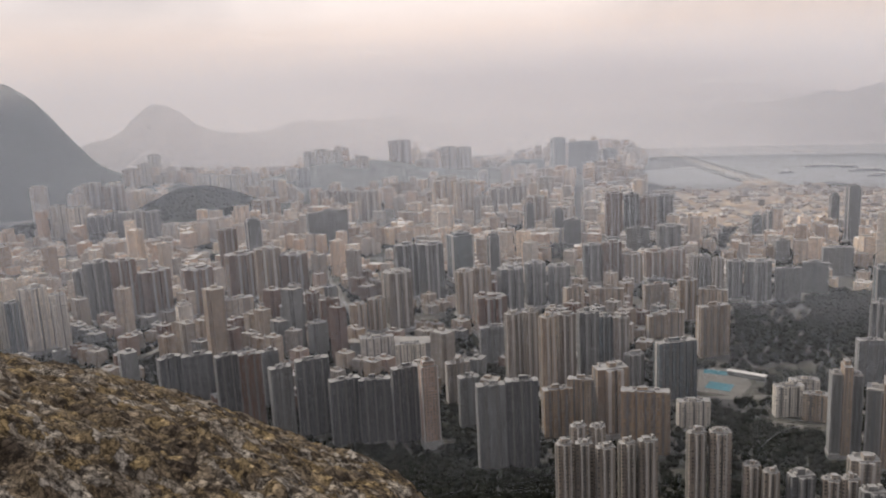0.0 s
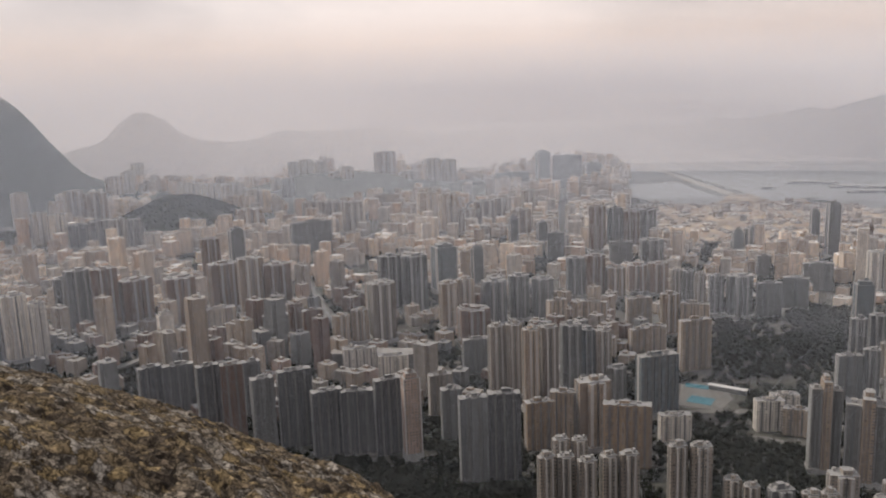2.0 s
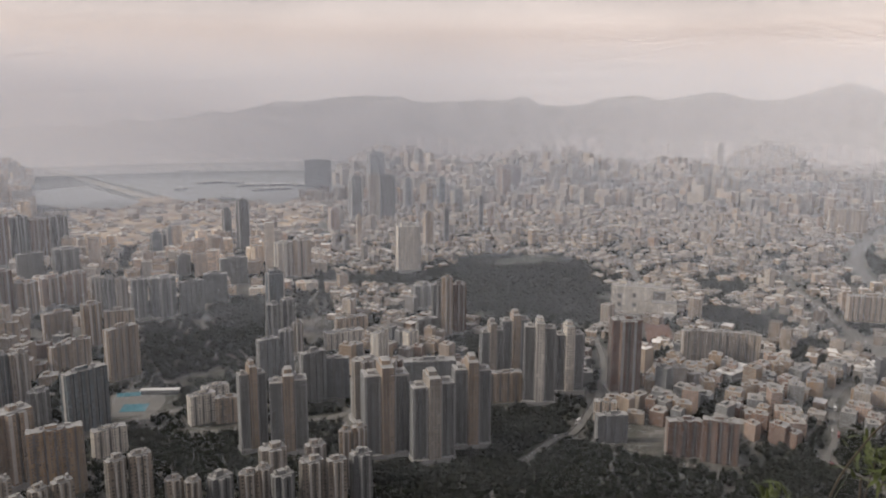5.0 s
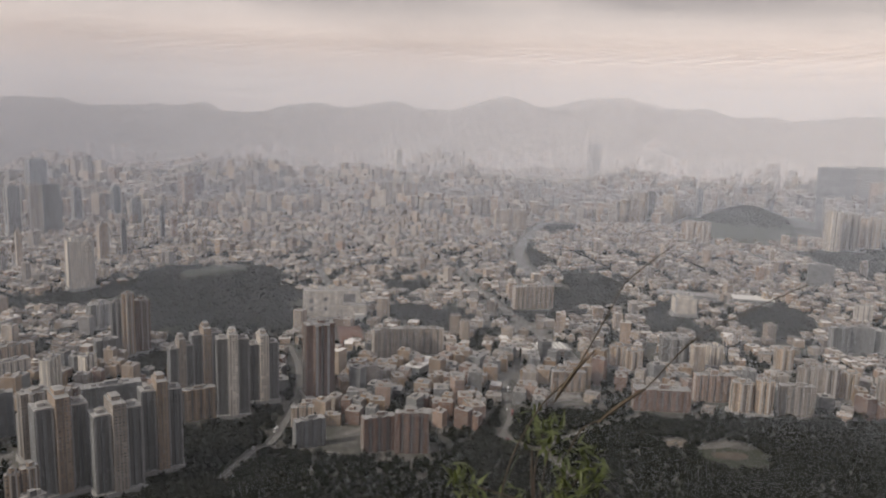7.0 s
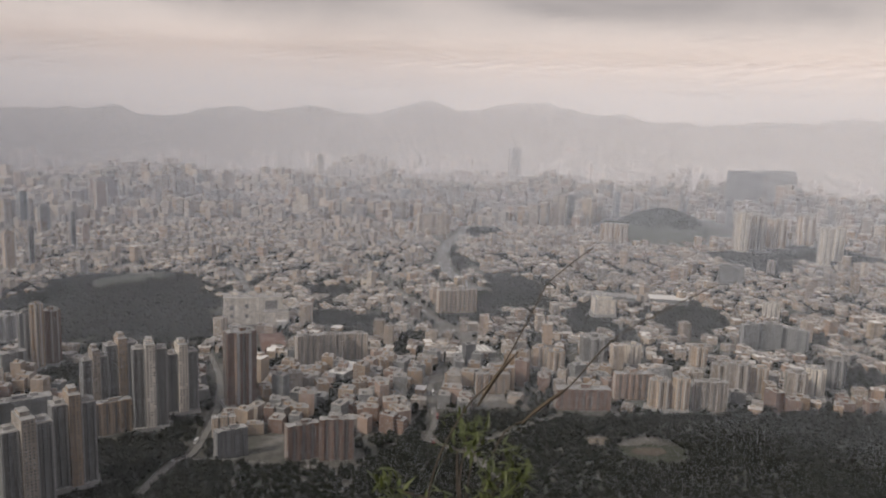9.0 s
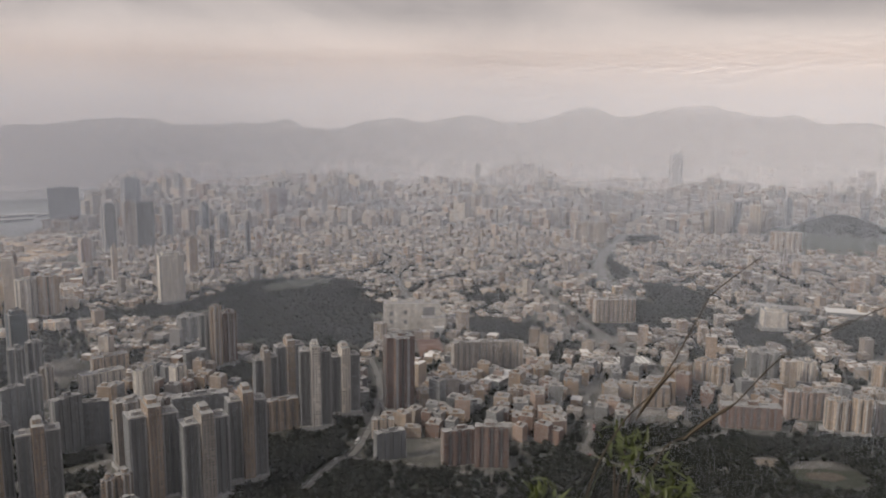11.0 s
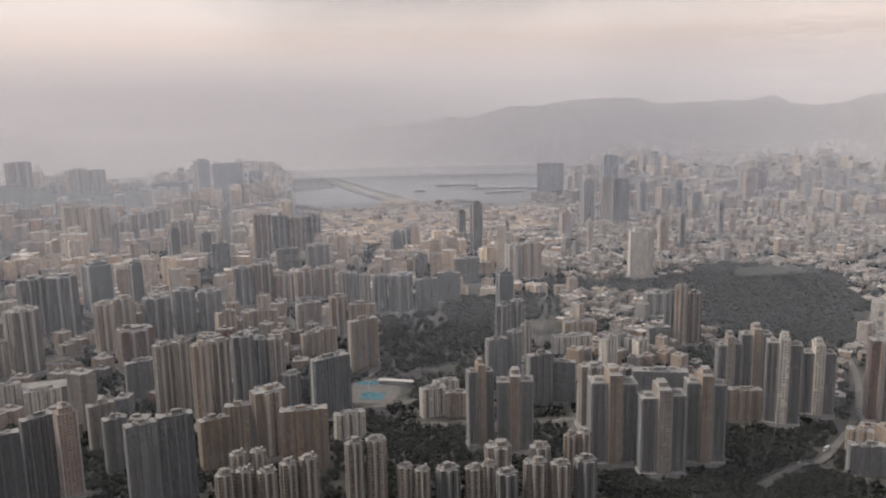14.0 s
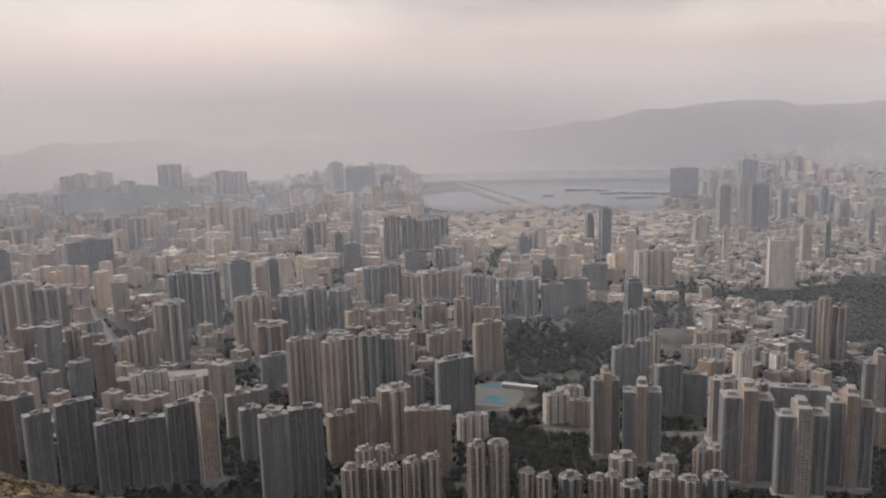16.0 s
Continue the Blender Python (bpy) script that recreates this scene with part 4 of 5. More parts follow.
road("road_street", "road along the estate wood", [(20, 860), (100, 845), (180, 850), (240, 870)], 10, 0.5, 0.8, PALE_ROAD)
road("road_avenue", "long straight avenue through the low town", [(760, 1090), (900, 1350), (1050, 1650), (1250, 2050), (1400, 2400)], 16, 0.6, 1.0, ROAD)

road("road_cutting", "dark curving railway cutting through the low town", [(1936, 1663), (1698, 1514), (1504, 1374), (1372, 1241), (1288, 1124), (1255, 1032)], 26, 0.6, 1.0, ROAD)

EARTH = plain("bare_orange_earth", [(0.36, (0.09, 0.075, 0.06)), (0.42, (0.32, 0.215, 0.14)), (0.5, (0.16, 0.135, 0.105)), (0.58, (0.46, 0.345, 0.24)), (0.72, (0.22, 0.19, 0.15))], 0.012, detail=8.0)
WORN = plain("worn_bare_soil", [(0.3, (0.045, 0.037, 0.025)), (0.7, (0.10, 0.08, 0.056))], 0.06)
SAND = plain("pale_sandy_soil", [(0.3, (0.11, 0.09, 0.072)), (0.7, (0.20, 0.17, 0.135))], 0.05)
GRASS = plain("dry_grass", [(0.3, (0.016, 0.021, 0.011)), (0.7, (0.034, 0.038, 0.019))], 0.03)
CLAY = plain("red_brown_court", [(0.3, (0.12, 0.068, 0.05)), (0.7, (0.18, 0.105, 0.08))], 0.05)
POOL = plain("pool_water", [(0.3, (0.06, 0.17, 0.22)), (0.7, (0.10, 0.235, 0.285))], 0.02, rough=0.2)
LIGHT_STONE = plain("pale_paving", [(0.3, (0.10, 0.097, 0.09)), (0.7, (0.165, 0.158, 0.148))], 0.08)


def pad(name, label, plan, z, material, category, kind="structure"):
    base = min(ground_height(x, y) for x, y in plan)
    top = max(ground_height(x, y) for x, y in plan) + z
    return tagged(new(name, Form().prism(plan, base - 1, top, roof=0).mesh(name, material)), label, category, kind=kind)


def oval(cx, cy, rx, ry, turn=0.0, n=28, wobble=0.0):
    c, s = math.cos(turn), math.sin(turn)
    out = []
    for i in range(n):
        a = 2 * math.pi * i / n
        q = 1 + wobble * noise.noise(Vector((math.cos(a) * 2, math.sin(a) * 2, cx)))
        x, y = rx * q * math.cos(a), ry * q * math.sin(a)
        out.append((cx + c * x - s * y, cy + s * x + c * y))
    return out


pad("field_open_land", "bare orange and tan reclaimed land with site tracks", OPEN_LAND, 0.4, EARTH, "land")
pad("field_sports_ground", "worn grass sports field in the forest", oval(775, 388, 44, 24, -0.7, wobble=0.3), 0.5, GRASS, "field")
pad("field_diamond", "bare sandy diamond on the sports field", oval(775, 392, 19, 10, -0.7, wobble=0.25), 0.7, WORN, "field")
pad("field_clearing", "pale dug-out clearing in the forest", oval(755, 447, 18, 10, -0.6, wobble=0.4), 0.5, SAND, "field")
pad("field_court", "red-brown sports ground below the hospital", [(660, 945), (719, 971), (791, 1084), (731, 1063)], 0.5, CLAY, "field")
pad("field_lot", "pale open lot among trees", [(15, 1301), (35, 1217), (87, 1196), (72, 1245)], 0.5, SAND, "field")
pad("field_lawn", "grass terrace on the wooded knoll", oval(760, 1560, 110, 50, -0.4), 0.6, GRASS, "field")
pad("pavement_pool_deck", "pale paved deck round the pools", [(-56, 930), (-8, 924), (4, 966), (-6, 1014), (-58, 1020)], 0.4, LIGHT_STONE, "pavement")
pad("water_pool", "turquoise outdoor swimming pool", [(-48, 944), (-20, 937), (-15, 960), (-43, 966)], 0.7, POOL, "pool")
pad("water_pool", "long turquoise training pool", [(-52, 994), (-24, 990), (-23, 1003), (-52, 1008)], 0.7, POOL, "pool")


def far_crowns(name, label, spots, seed, size=(3.2, 5.2), material=None):
    """Tree crowns packed as a wood: each an uneven lump with leaf clumps standing out of it."""
    rng = np.random.RandomState(seed)
    bm = bmesh.new()
    bmesh.ops.create_icosphere(bm, subdivisions=1, radius=1.0)
    base = np.array([v.co[:] for v in bm.verts])
    faces = np.array([[v.index for v in f.verts] for f in bm.faces])
    bm.free()
    vs, fs, at = [], [], 0
    for x, y, z in spots:
        r = rng.uniform(*size)
        lump = base * rng.uniform(0.72, 1.25, (len(base), 1)) * np.array([r, r * rng.uniform(0.8, 1.15), r * rng.uniform(0.7, 1.0)])
        vs.append(lump + [x, y, z + r * 0.75])
        fs.append(faces + at)
        at += len(base)
        n = 16
        d = rng.normal(size=(n, 3))
        d[:, 2] = np.abs(d[:, 2])
        d /= np.linalg.norm(d, axis=1, keepdims=True)
        centre = d * r * rng.uniform(0.85, 1.2, (n, 1)) * [1, 1, 0.9]
        tri = centre[:, None, :] + rng.normal(size=(n, 3, 3)) * r * 0.27
        vs.append(tri.reshape(-1, 3) + [x, y, z + r * 0.8])
        fs.append(np.arange(n * 3).reshape(-1, 3) + at)
        at += n * 3
    me = bpy.data.meshes.new(name)
    me.from_pydata(np.concatenate(vs), [], np.concatenate(fs))
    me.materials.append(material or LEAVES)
    me.update()
    return tagged(new(name, me), label, "trees", kind="stuff")


def wood_spots(test, x0, x1, y0, y1, step, seed, keep=0.9):
    rnd, out = random.Random(seed), []
    for i in range(int((x1 - x0) / step)):
        for j in range(int((y1 - y0) / step)):
            x, y = x0 + (i + rnd.random()) * step, y0 + (j + rnd.random()) * step
            if rnd.random() < keep and test(x, y) and not any(math.hypot(x - a, y - c) < w for a, c, w in CLEAR):
                out.append((x, y, ground_height(x, y)))
    return out


def on_slope(x, y):
    r, b = math.hypot(x, y), math.degrees(math.atan2(x, y))
    return -70 < b < 90 and 380 < r < forest_edge(b) + 25 * noise.noise(Vector((x / 60, y / 60, 3)))


crowded = Taken()


def free_spots(spots, r=3.5):
    return [p for p in spots if not crowded.near(p[0], p[1], r)]


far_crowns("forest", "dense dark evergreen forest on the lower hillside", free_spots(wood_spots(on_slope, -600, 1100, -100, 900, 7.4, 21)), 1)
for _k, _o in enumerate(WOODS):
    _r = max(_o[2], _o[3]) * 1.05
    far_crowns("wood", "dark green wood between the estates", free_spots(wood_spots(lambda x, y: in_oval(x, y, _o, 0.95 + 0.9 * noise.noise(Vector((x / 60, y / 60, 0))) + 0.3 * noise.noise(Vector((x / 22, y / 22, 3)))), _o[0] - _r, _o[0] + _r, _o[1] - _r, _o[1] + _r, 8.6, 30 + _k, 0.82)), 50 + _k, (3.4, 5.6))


def street_trees(x, y):
    r, b = math.hypot(x, y), math.degrees(math.atan2(x, y))
    return -50 < b < 85 and 700 < r < 2100 and noise.noise(Vector((x / 90, y / 90, 5))) > -0.16


def estate_trees(x, y):
    r, b = math.hypot(x, y), math.degrees(math.atan2(x, y))
    return -60 < b < 32 and 640 < r < 1020 and noise.noise(Vector((x / 70, y / 70, 9))) > -0.42


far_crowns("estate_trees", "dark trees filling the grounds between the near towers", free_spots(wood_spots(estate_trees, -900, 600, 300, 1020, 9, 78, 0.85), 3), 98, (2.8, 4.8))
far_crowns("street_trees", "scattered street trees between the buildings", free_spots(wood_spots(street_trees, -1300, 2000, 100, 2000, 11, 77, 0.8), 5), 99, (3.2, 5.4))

# ---- the dense town between ----
def inside(x, y, plan):
    hit = False
    for i in range(len(plan)):
        (ax, ay), (bx, by) = plan[i], plan[i - 1]
        if (ay > y) != (by > y) and x < (bx - ax) * (y - ay) / (by - ay) + ax:
            hit = not hit
    return hit


taken = Taken()


def on_hill(x, y):
    return ground_height(x, y) > 3.0


def town(name, label, test, size, height, turn, seed, material, gap=0.25, street=5):
    """Rows of small buildings along a street grid, each with its own height and a roof hut."""
    rnd = random.Random(seed)
    f = Form()
    c, s = math.cos(turn), math.sin(turn)
    n = int(5000 / size)
    count = 0
    for i in range(-n, n):
        if i % (street + 4) == 0:
            continue
        for j in range(-n, n):
            if j % street == 0:
                continue
            a, b = (i + rnd.uniform(-0.25, 0.25)) * size, (j + rnd.uniform(-0.25, 0.25)) * size
            x, y = c * a - s * b, s * a + c * b
            if not test(x, y) or rnd.random() < gap or on_hill(x, y) or wet(x, y) or green(x, y) or taken.near(x, y, size * 0.45):
                continue
            w, d = size * rnd.uniform(0.62, 0.96), size * rnd.uniform(0.62, 0.96)
            h = height(x, y, rnd)
            t = turn + rnd.choice((0, 0, 0, 0.3, -0.25))
            f.box(x, y, 0, w, d, h, t)
            if rnd.random() < 0.8:
                f.box(x + rnd.uniform(-0.2, 0.2) * w, y + rnd.uniform(-0.2, 0.2) * d, h, w * 0.35, d * 0.35, rnd.uniform(2, 3.5), t)
            count += 1
    ob = new(name, f.mesh(name, material, ROOF_TOWN))
    return tagged(ob, label, "buildings", kind="stuff")


def bearing(x, y):
    return math.degrees(math.atan2(x, y)), math.hypot(x, y)


def wet(x, y):
    return any(inside(x, y, p) for p in WATERS)


def patch(x, y, scale, seed):
    return noise.noise(Vector((x / scale + seed, y / scale, seed)))


def roof_town_material():
    m, tree, p = material("town_roofs")
    geo = tree.nodes.new("ShaderNodeNewGeometry")
    k = node(tree, "ShaderNodeTexNoise", Scale=0.12, Detail=5.0, Roughness=0.6)
    tree.links.new(geo.outputs["Position"], k.inputs["Vector"])
    tint = ramp_of(tree, geo.outputs["Random Per Island"], [(0.0, (0.14, 0.13, 0.125)), (0.5, (0.30, 0.285, 0.27)), (0.8, (0.48, 0.46, 0.44)), (1.0, (0.78, 0.76, 0.74))])
    tree.links.new(blend(tree, 1.0, tint, ramp_of(tree, k.outputs[0], [(0.3, (0.7, 0.69, 0.68)), (0.7, (1.1, 1.1, 1.1))]), 'MULTIPLY'), p.inputs["Base Color"])
    p.inputs["Roughness"].default_value = 0.9
    return m


ROOF_TOWN = roof_town_material()


def low(x, y, rnd):
    return rnd.uniform(7, 14) + (rnd.random() < 0.05) * rnd.uniform(8, 30)


def mixed(x, y, rnd):
    p = patch(x, y, 260, 2.0)
    b, r = bearing(x, y)
    if b > -8 and r < 1600:
        return rnd.uniform(10, 22)
    return rnd.uniform(14, 26) + max(0, p) * rnd.uniform(10, 90) + (rnd.random() < 0.08) * rnd.uniform(20, 60)


def far_high(x, y, rnd):
    p = patch(x, y, 330, 8.0)
    return rnd.uniform(18, 40) + max(0, p + 0.15) * rnd.uniform(30, 130)


def in_east_near(x, y):
    b, r = bearing(x, y)
    return -66 < b < 12 and 900 < r < (2000 if b > -46 else 2480)


def in_east_far(x, y):
    b, r = bearing(x, y)
    return -46 < b < -7 and 2000 <= r < 4000


def in_plain(x, y):
    b, r = bearing(x, y)
    return 12 <= b < 88 and (1000 if b < 30 else 860 if b < 50 else 980) < r < 2600


def in_west_far(x, y):
    b, r = bearing(x, y)
    return (8 if r > 2750 else 15) <= b < 88 and 2600 <= r < 4300


def in_port(x, y):
    b, r = bearing(x, y)
    return -8 <= b < 15 and 2000 <= r < 2750


def in_plain_south(x, y):
    b, r = bearing(x, y)
    return in_plain(x, y) and r < 1330 - 3 * (b - 45)


def in_plain_mid(x, y):
    b, r = bearing(x, y)
    return in_plain(x, y) and not in_plain_south(x, y) and b < 46 + 6 * patch(x, y, 300, 4.0)


def in_plain_west(x, y):
    return in_plain(x, y) and not in_plain_south(x, y) and not in_plain_mid(x, y)


def on_island(x, y):
    b, r = bearing(x, y)
    return -4 < b < 90 and 4500 < r < 4640


def town_house(x, y, w, d, h, face, rnd, kind="town_house", words=" low block of flats with a flat roof", group="low town houses"):
    """A small block of flats with a stair hut, a parapet and a water tank on its roof."""
    thing = new(kind)
    thing.matrix_world = turned(x, y, math.degrees(face))
    colour = rnd.choice(["pale", "beige", "rose", "grey", "ochre", "brown", "grey", "dark", "brown", "ochre"] if kind == "town_house" else ["pale", "beige", "rose", "grey", "beige", "brown", "cream", "cream", "pale", "grey"])
    tagged(thing, LABELS[colour] + words, "house" if kind == "town_house" else "block", group)
    wall = WALLS[colour]
    cut = w * rnd.uniform(0.15, 0.35)
    plan = [(-w / 2, -d / 2), (w / 2 - cut, -d / 2), (w / 2 - cut, -d / 2 + d * 0.2), (w / 2, -d / 2 + d * 0.2), (w / 2, d / 2), (-w / 2, d / 2)]
    part("body", Form().prism(plan, 0, h, 1), thing, wall, rnd.choice([ROOF, PALE_ROOF]))
    part("stair_hut", Form().box(-w * 0.15, d * 0.12, h, w * 0.34, d * 0.32, 3), thing, wall, PALE_ROOF)
    part("parapet", Form().box(-w * 0.1, -d * 0.46, h, w * 0.6, 0.4, 1.1), thing, STRIP_PALE, PALE_ROOF)
    if rnd.random() < 0.5:
        part("water_tank", Form().box(w * 0.2, d * 0.25, h, 3, 3, 2), thing, CONCRETE, PALE_ROOF)
    FOOTPRINTS.append((x, y, max(w, d) * 0.6))


def near_houses():
    rnd, made = random.Random(11), 0
    c, s = math.cos(0.62), math.sin(0.62)
    for i in range(-20, 90):
        for j in range(-40, 90):
            a, b = (i + rnd.uniform(-0.38, 0.38)) * 21.5, (j + rnd.uniform(-0.38, 0.38)) * 20
            if j % 6 == 0 or rnd.random() < 0.08:
                continue
            x, y = c * a - s * b, s * a + c * b
            if made < 290 and in_plain_south(x, y) and bearing(x, y)[1] < 1130 and not on_hill(x, y) and not taken.near(x, y, 10) and not green(x, y):
                town_house(x, y, rnd.uniform(13, 22), rnd.uniform(12, 19), rnd.uniform(12, 23) + (rnd.random() < 0.12) * 14, 0.62 + rnd.choice((0, 0, 0.5, -0.35, 0.25)), rnd)
                made += 1


near_houses()
taken = Taken()


def mid_blocks():
    """Mid-rise blocks that fill the ground between the eastern estates."""
    rnd, made = random.Random(12), 0
    c, s = math.cos(-0.35), math.sin(-0.35)
    for i in range(-60, 60):
        for j in range(-60, 60):
            a, b = (i + rnd.uniform(-0.25, 0.25)) * 26, (j + rnd.uniform(-0.25, 0.25)) * 26
            x, y = c * a - s * b, s * a + c * b
            if made >= 300 or i % 9 == 0 or j % 5 == 0 or rnd.random() < 0.42 or not in_east_near(x, y) or bearing(x, y)[1] > 1450:
                continue
            if on_hill(x, y) or green(x, y) or taken.near(x, y, 11):
                continue
            town_house(x, y, rnd.uniform(16, 24), rnd.uniform(15, 23), mixed(x, y, rnd), -0.35 + rnd.choice((0, 0, 0.3, -0.25)), rnd, "town_block", " mid-rise block with roof huts between the estates", "mid-rise blocks")
            made += 1


mid_blocks()
town("town_blocks", "pale mid-rise blocks of the eastern town", lambda x, y: in_east_near(x, y) and bearing(x, y)[1] >= 1450, 26, mixed, -0.1, 9, SUNLIT_PALE_TOWN, 0.45)
town("town_blocks", "hazy high-rise town blocks before the hills", in_east_far, 34, far_high, 0.2, 2, SUNLIT_PALE_TOWN, 0.3)
town("town_blocks", "low pale flats below the wooded hill", in_plain_south, 20, low, 0.62, 3, CITY_WALL, 0.25)
town("town_blocks", "dense low pale town blocks on a street grid", in_plain_mid, 18, low, 0.35, 6, CITY_WALL, 0.33, 6)
town("town_blocks", "dense pale town blocks along curving streets", in_plain_west, 19, low, 0.95, 7, CITY_WALL, 0.36, 6)
town("town_blocks", "hazy dense town blocks towards the harbour", in_west_far, 33, far_high, 0.4, 4, CITY_WALL, 0.25)
town("town_blocks", "faint waterfront towers across the harbour", on_island, 42, lambda x, y, r: r.uniform(20, 120), 0.1, 8, CITY_WALL, 0.2)
town("sheds", "low sheds and site huts on the open land", in_port, 24, lambda x, y, r: r.uniform(2, 8) + (r.random() < 0.05) * 14, 0.3, 5, CITY_WALL, 0.5)

# ---- ships, halls, vehicles ----
SHIP_DARK = plain("dark_ship_paint", [(0.3, (0.07, 0.07, 0.075)), (0.7, (0.13, 0.125, 0.12))], 0.1, rough=0.6)
SHIP_WHITE = plain("white_ship_paint", [(0.3, (0.55, 0.55, 0.54)), (0.7, (0.7, 0.69, 0.68))], 0.1, rough=0.5)
ROOF_WHITE = plain("white_metal_roof", [(0.3, (0.52, 0.51, 0.5)), (0.7, (0.68, 0.67, 0.65))], 0.04, rough=0.5)


def hull_plan(length, beam):
    a, b = length / 2, beam / 2
    return [(-a, -b * 0.8), (-a * 0.8, -b), (a * 0.6, -b), (a, 0), (a * 0.6, b), (-a * 0.8, b), (-a, b * 0.8)]


def ship(x, y, length, beam, face, paint, upper, label):
    thing = new("ship")
    thing.matrix_world = turned(x, y, face) @ Matrix.Translation((0, 0, 0.4))
    tagged(thing, label, "ship")
    part("hull", Form().prism(hull_plan(length, beam), -1.5, 6), thing, paint, CONCRETE)
    for k in range(upper):
        part("deck", Form().box(-length * 0.1 * (k % 2), 0, 6 + 4 * k, length * (0.7 - 0.14 * k), beam * (0.8 - 0.1 * k), 4), thing, SHIP_WHITE if upper > 1 else paint, SHIP_WHITE)
    part("mast", Form().box(-length * 0.3, 0, 6, 1.6, 1.6, 22), thing, paint, paint)
    part("derrick", Form().box(length * 0.2, 0, 6, 2.2, 2.2, 14), thing, paint, paint)


ship(204, 3960, 95, 20, 0, SHIP_WHITE, 4, "white passenger ferry on the harbour")
ship(245, 3330, 130, 32, 4, SHIP_DARK, 1, "dark moored barge with derricks")
ship(330, 3290, 60, 24, -10, SHIP_DARK, 1, "small dark moored barge")
ship(375, 3190, 120, 34, 8, SHIP_DARK, 1, "dark moored work barge")
ship(485, 3170, 130, 36, -6, SHIP_DARK, 1, "wide dark moored barge with derricks")
ship(560, 3130, 70, 26, 12, SHIP_DARK, 1, "short dark barge near the quay")
ship(430, 3035, 150, 26, 4, SHIP_DARK, 1, "long low barge off the shore")
ship(110, 3140, 50, 30, 0, SHIP_DARK, 1, "dark lighter with a mast at the breakwater")

RUNWAY = plain("pale_runway_concrete", [(0.3, (0.22, 0.195, 0.165)), (0.7, (0.33, 0.295, 0.255))], 0.03)
road("road_runway", "long pale runway strip into the harbour", [(-615, 4700), (-265, 3692), (-8, 2957)], 34, 1.0, 1.4, RUNWAY)
road("road_breakwater", "thin stone breakwater across the basin", [(-400, 3250), (-310, 3310), (-220, 3371)], 14, 1.6, 3.0, CONCRETE)


def hall(label, plan, h, roof, x, y, face, ridges=0, tilt=0.0):
    """A large hall: walls, an overhanging roof plate and, where seen, a saw-tooth of roof ridges."""
    thing = new("hall")
    thing.matrix_world = turned(x, y, face)
    tagged(thing, label, "hall")
    w, d = plan
    part("body", Form().prism(rect(w, d), 0, h), thing, WALLS["grey"], ROOF)
    part("roof", Form().prism(rect(w * 1.06, d * 1.08), h, h + 1.2, roof=0), thing, roof, roof)
    for k in range(ridges):
        part("roof_ridge", Form().box(-w * 0.45 + (k + 0.5) * w * 0.9 / ridges, 0, h + 1.2, w * 0.4 / ridges, d * 0.95, 2.2, roof=0), thing, ROOF_WHITE, ROOF_WHITE)
    part("canopy", Form().box(0, -d * 0.56, h * 0.45, w * 0.6, d * 0.1, 0.6), thing, CONCRETE, ROOF)


hall("long market hall with pale saw-tooth roof ridges", (70, 36), 8, ROOF, 893, 756, -30, 9)
hall("low college hall with a slanting white roof", (70, 34), 16, ROOF_WHITE, 1436, 712, -55)
hall("low grey college building with a flat roof", (110, 30), 14, ROOF, 1375, 812, -65)
hall("long pale shopping hall", (120, 26), 26, PALE_ROOF, -452, 962, 12, 0)
hall("white school hall with pale roof", (50, 22), 14, ROOF_WHITE, 690, 800, 20)
hall("white roofed sports hall", (44, 30), 9, ROOF_WHITE, -230, 1010, 12)
hall("white covered stand beside the pool", (44, 7), 5, ROOF_WHITE, -2, 990, -16)

CAR_PAINTS = [plain("white_car_paint", [(0.3, (0.6, 0.6, 0.6)), (0.7, (0.7, 0.7, 0.7))], 1.0, rough=0.4), plain("dark_car_paint", [(0.3, (0.04, 0.04, 0.05)), (0.7, (0.07, 0.07, 0.08))], 1.0, rough=0.4),
              plain("red_car_paint", [(0.3, (0.16, 0.03, 0.025)), (0.7, (0.22, 0.045, 0.04))], 1.0, rough=0.4)]
GLASS_DARK = plain("dark_window_glass", [(0.3, (0.02, 0.022, 0.025)), (0.7, (0.04, 0.042, 0.045))], 1.0, rough=0.15)


def vehicle(x, y, z, face, size, paint, kind, label):
    thing = new(kind)
    thing.matrix_world = pose(x, y, z, 0, 0, face)
    tagged(thing, label, kind, "vehicles on the road")
    l, w, h = size
    part("body", Form().box(0, 0, 0.35, l, w, h * 0.55), thing, paint, paint)
    part("cabin", Form().box(-l * 0.04, 0, 0.35 + h * 0.55, l * (0.95 if kind == "bus" else 0.55), w * 0.92, h * 0.4), thing, GLASS_DARK, paint)
    for sx in (-0.32, 0.32):
        for sy in (-0.5, 0.5):
            part("wheel", Form().prism([(sx * l + 0.36 * math.cos(k), sy * w + 0.08 * math.sin(k)) for k in (0, 1.57, 3.14, 4.71)], 0, 0.7), thing, STRIP_DARK, STRIP_DARK)


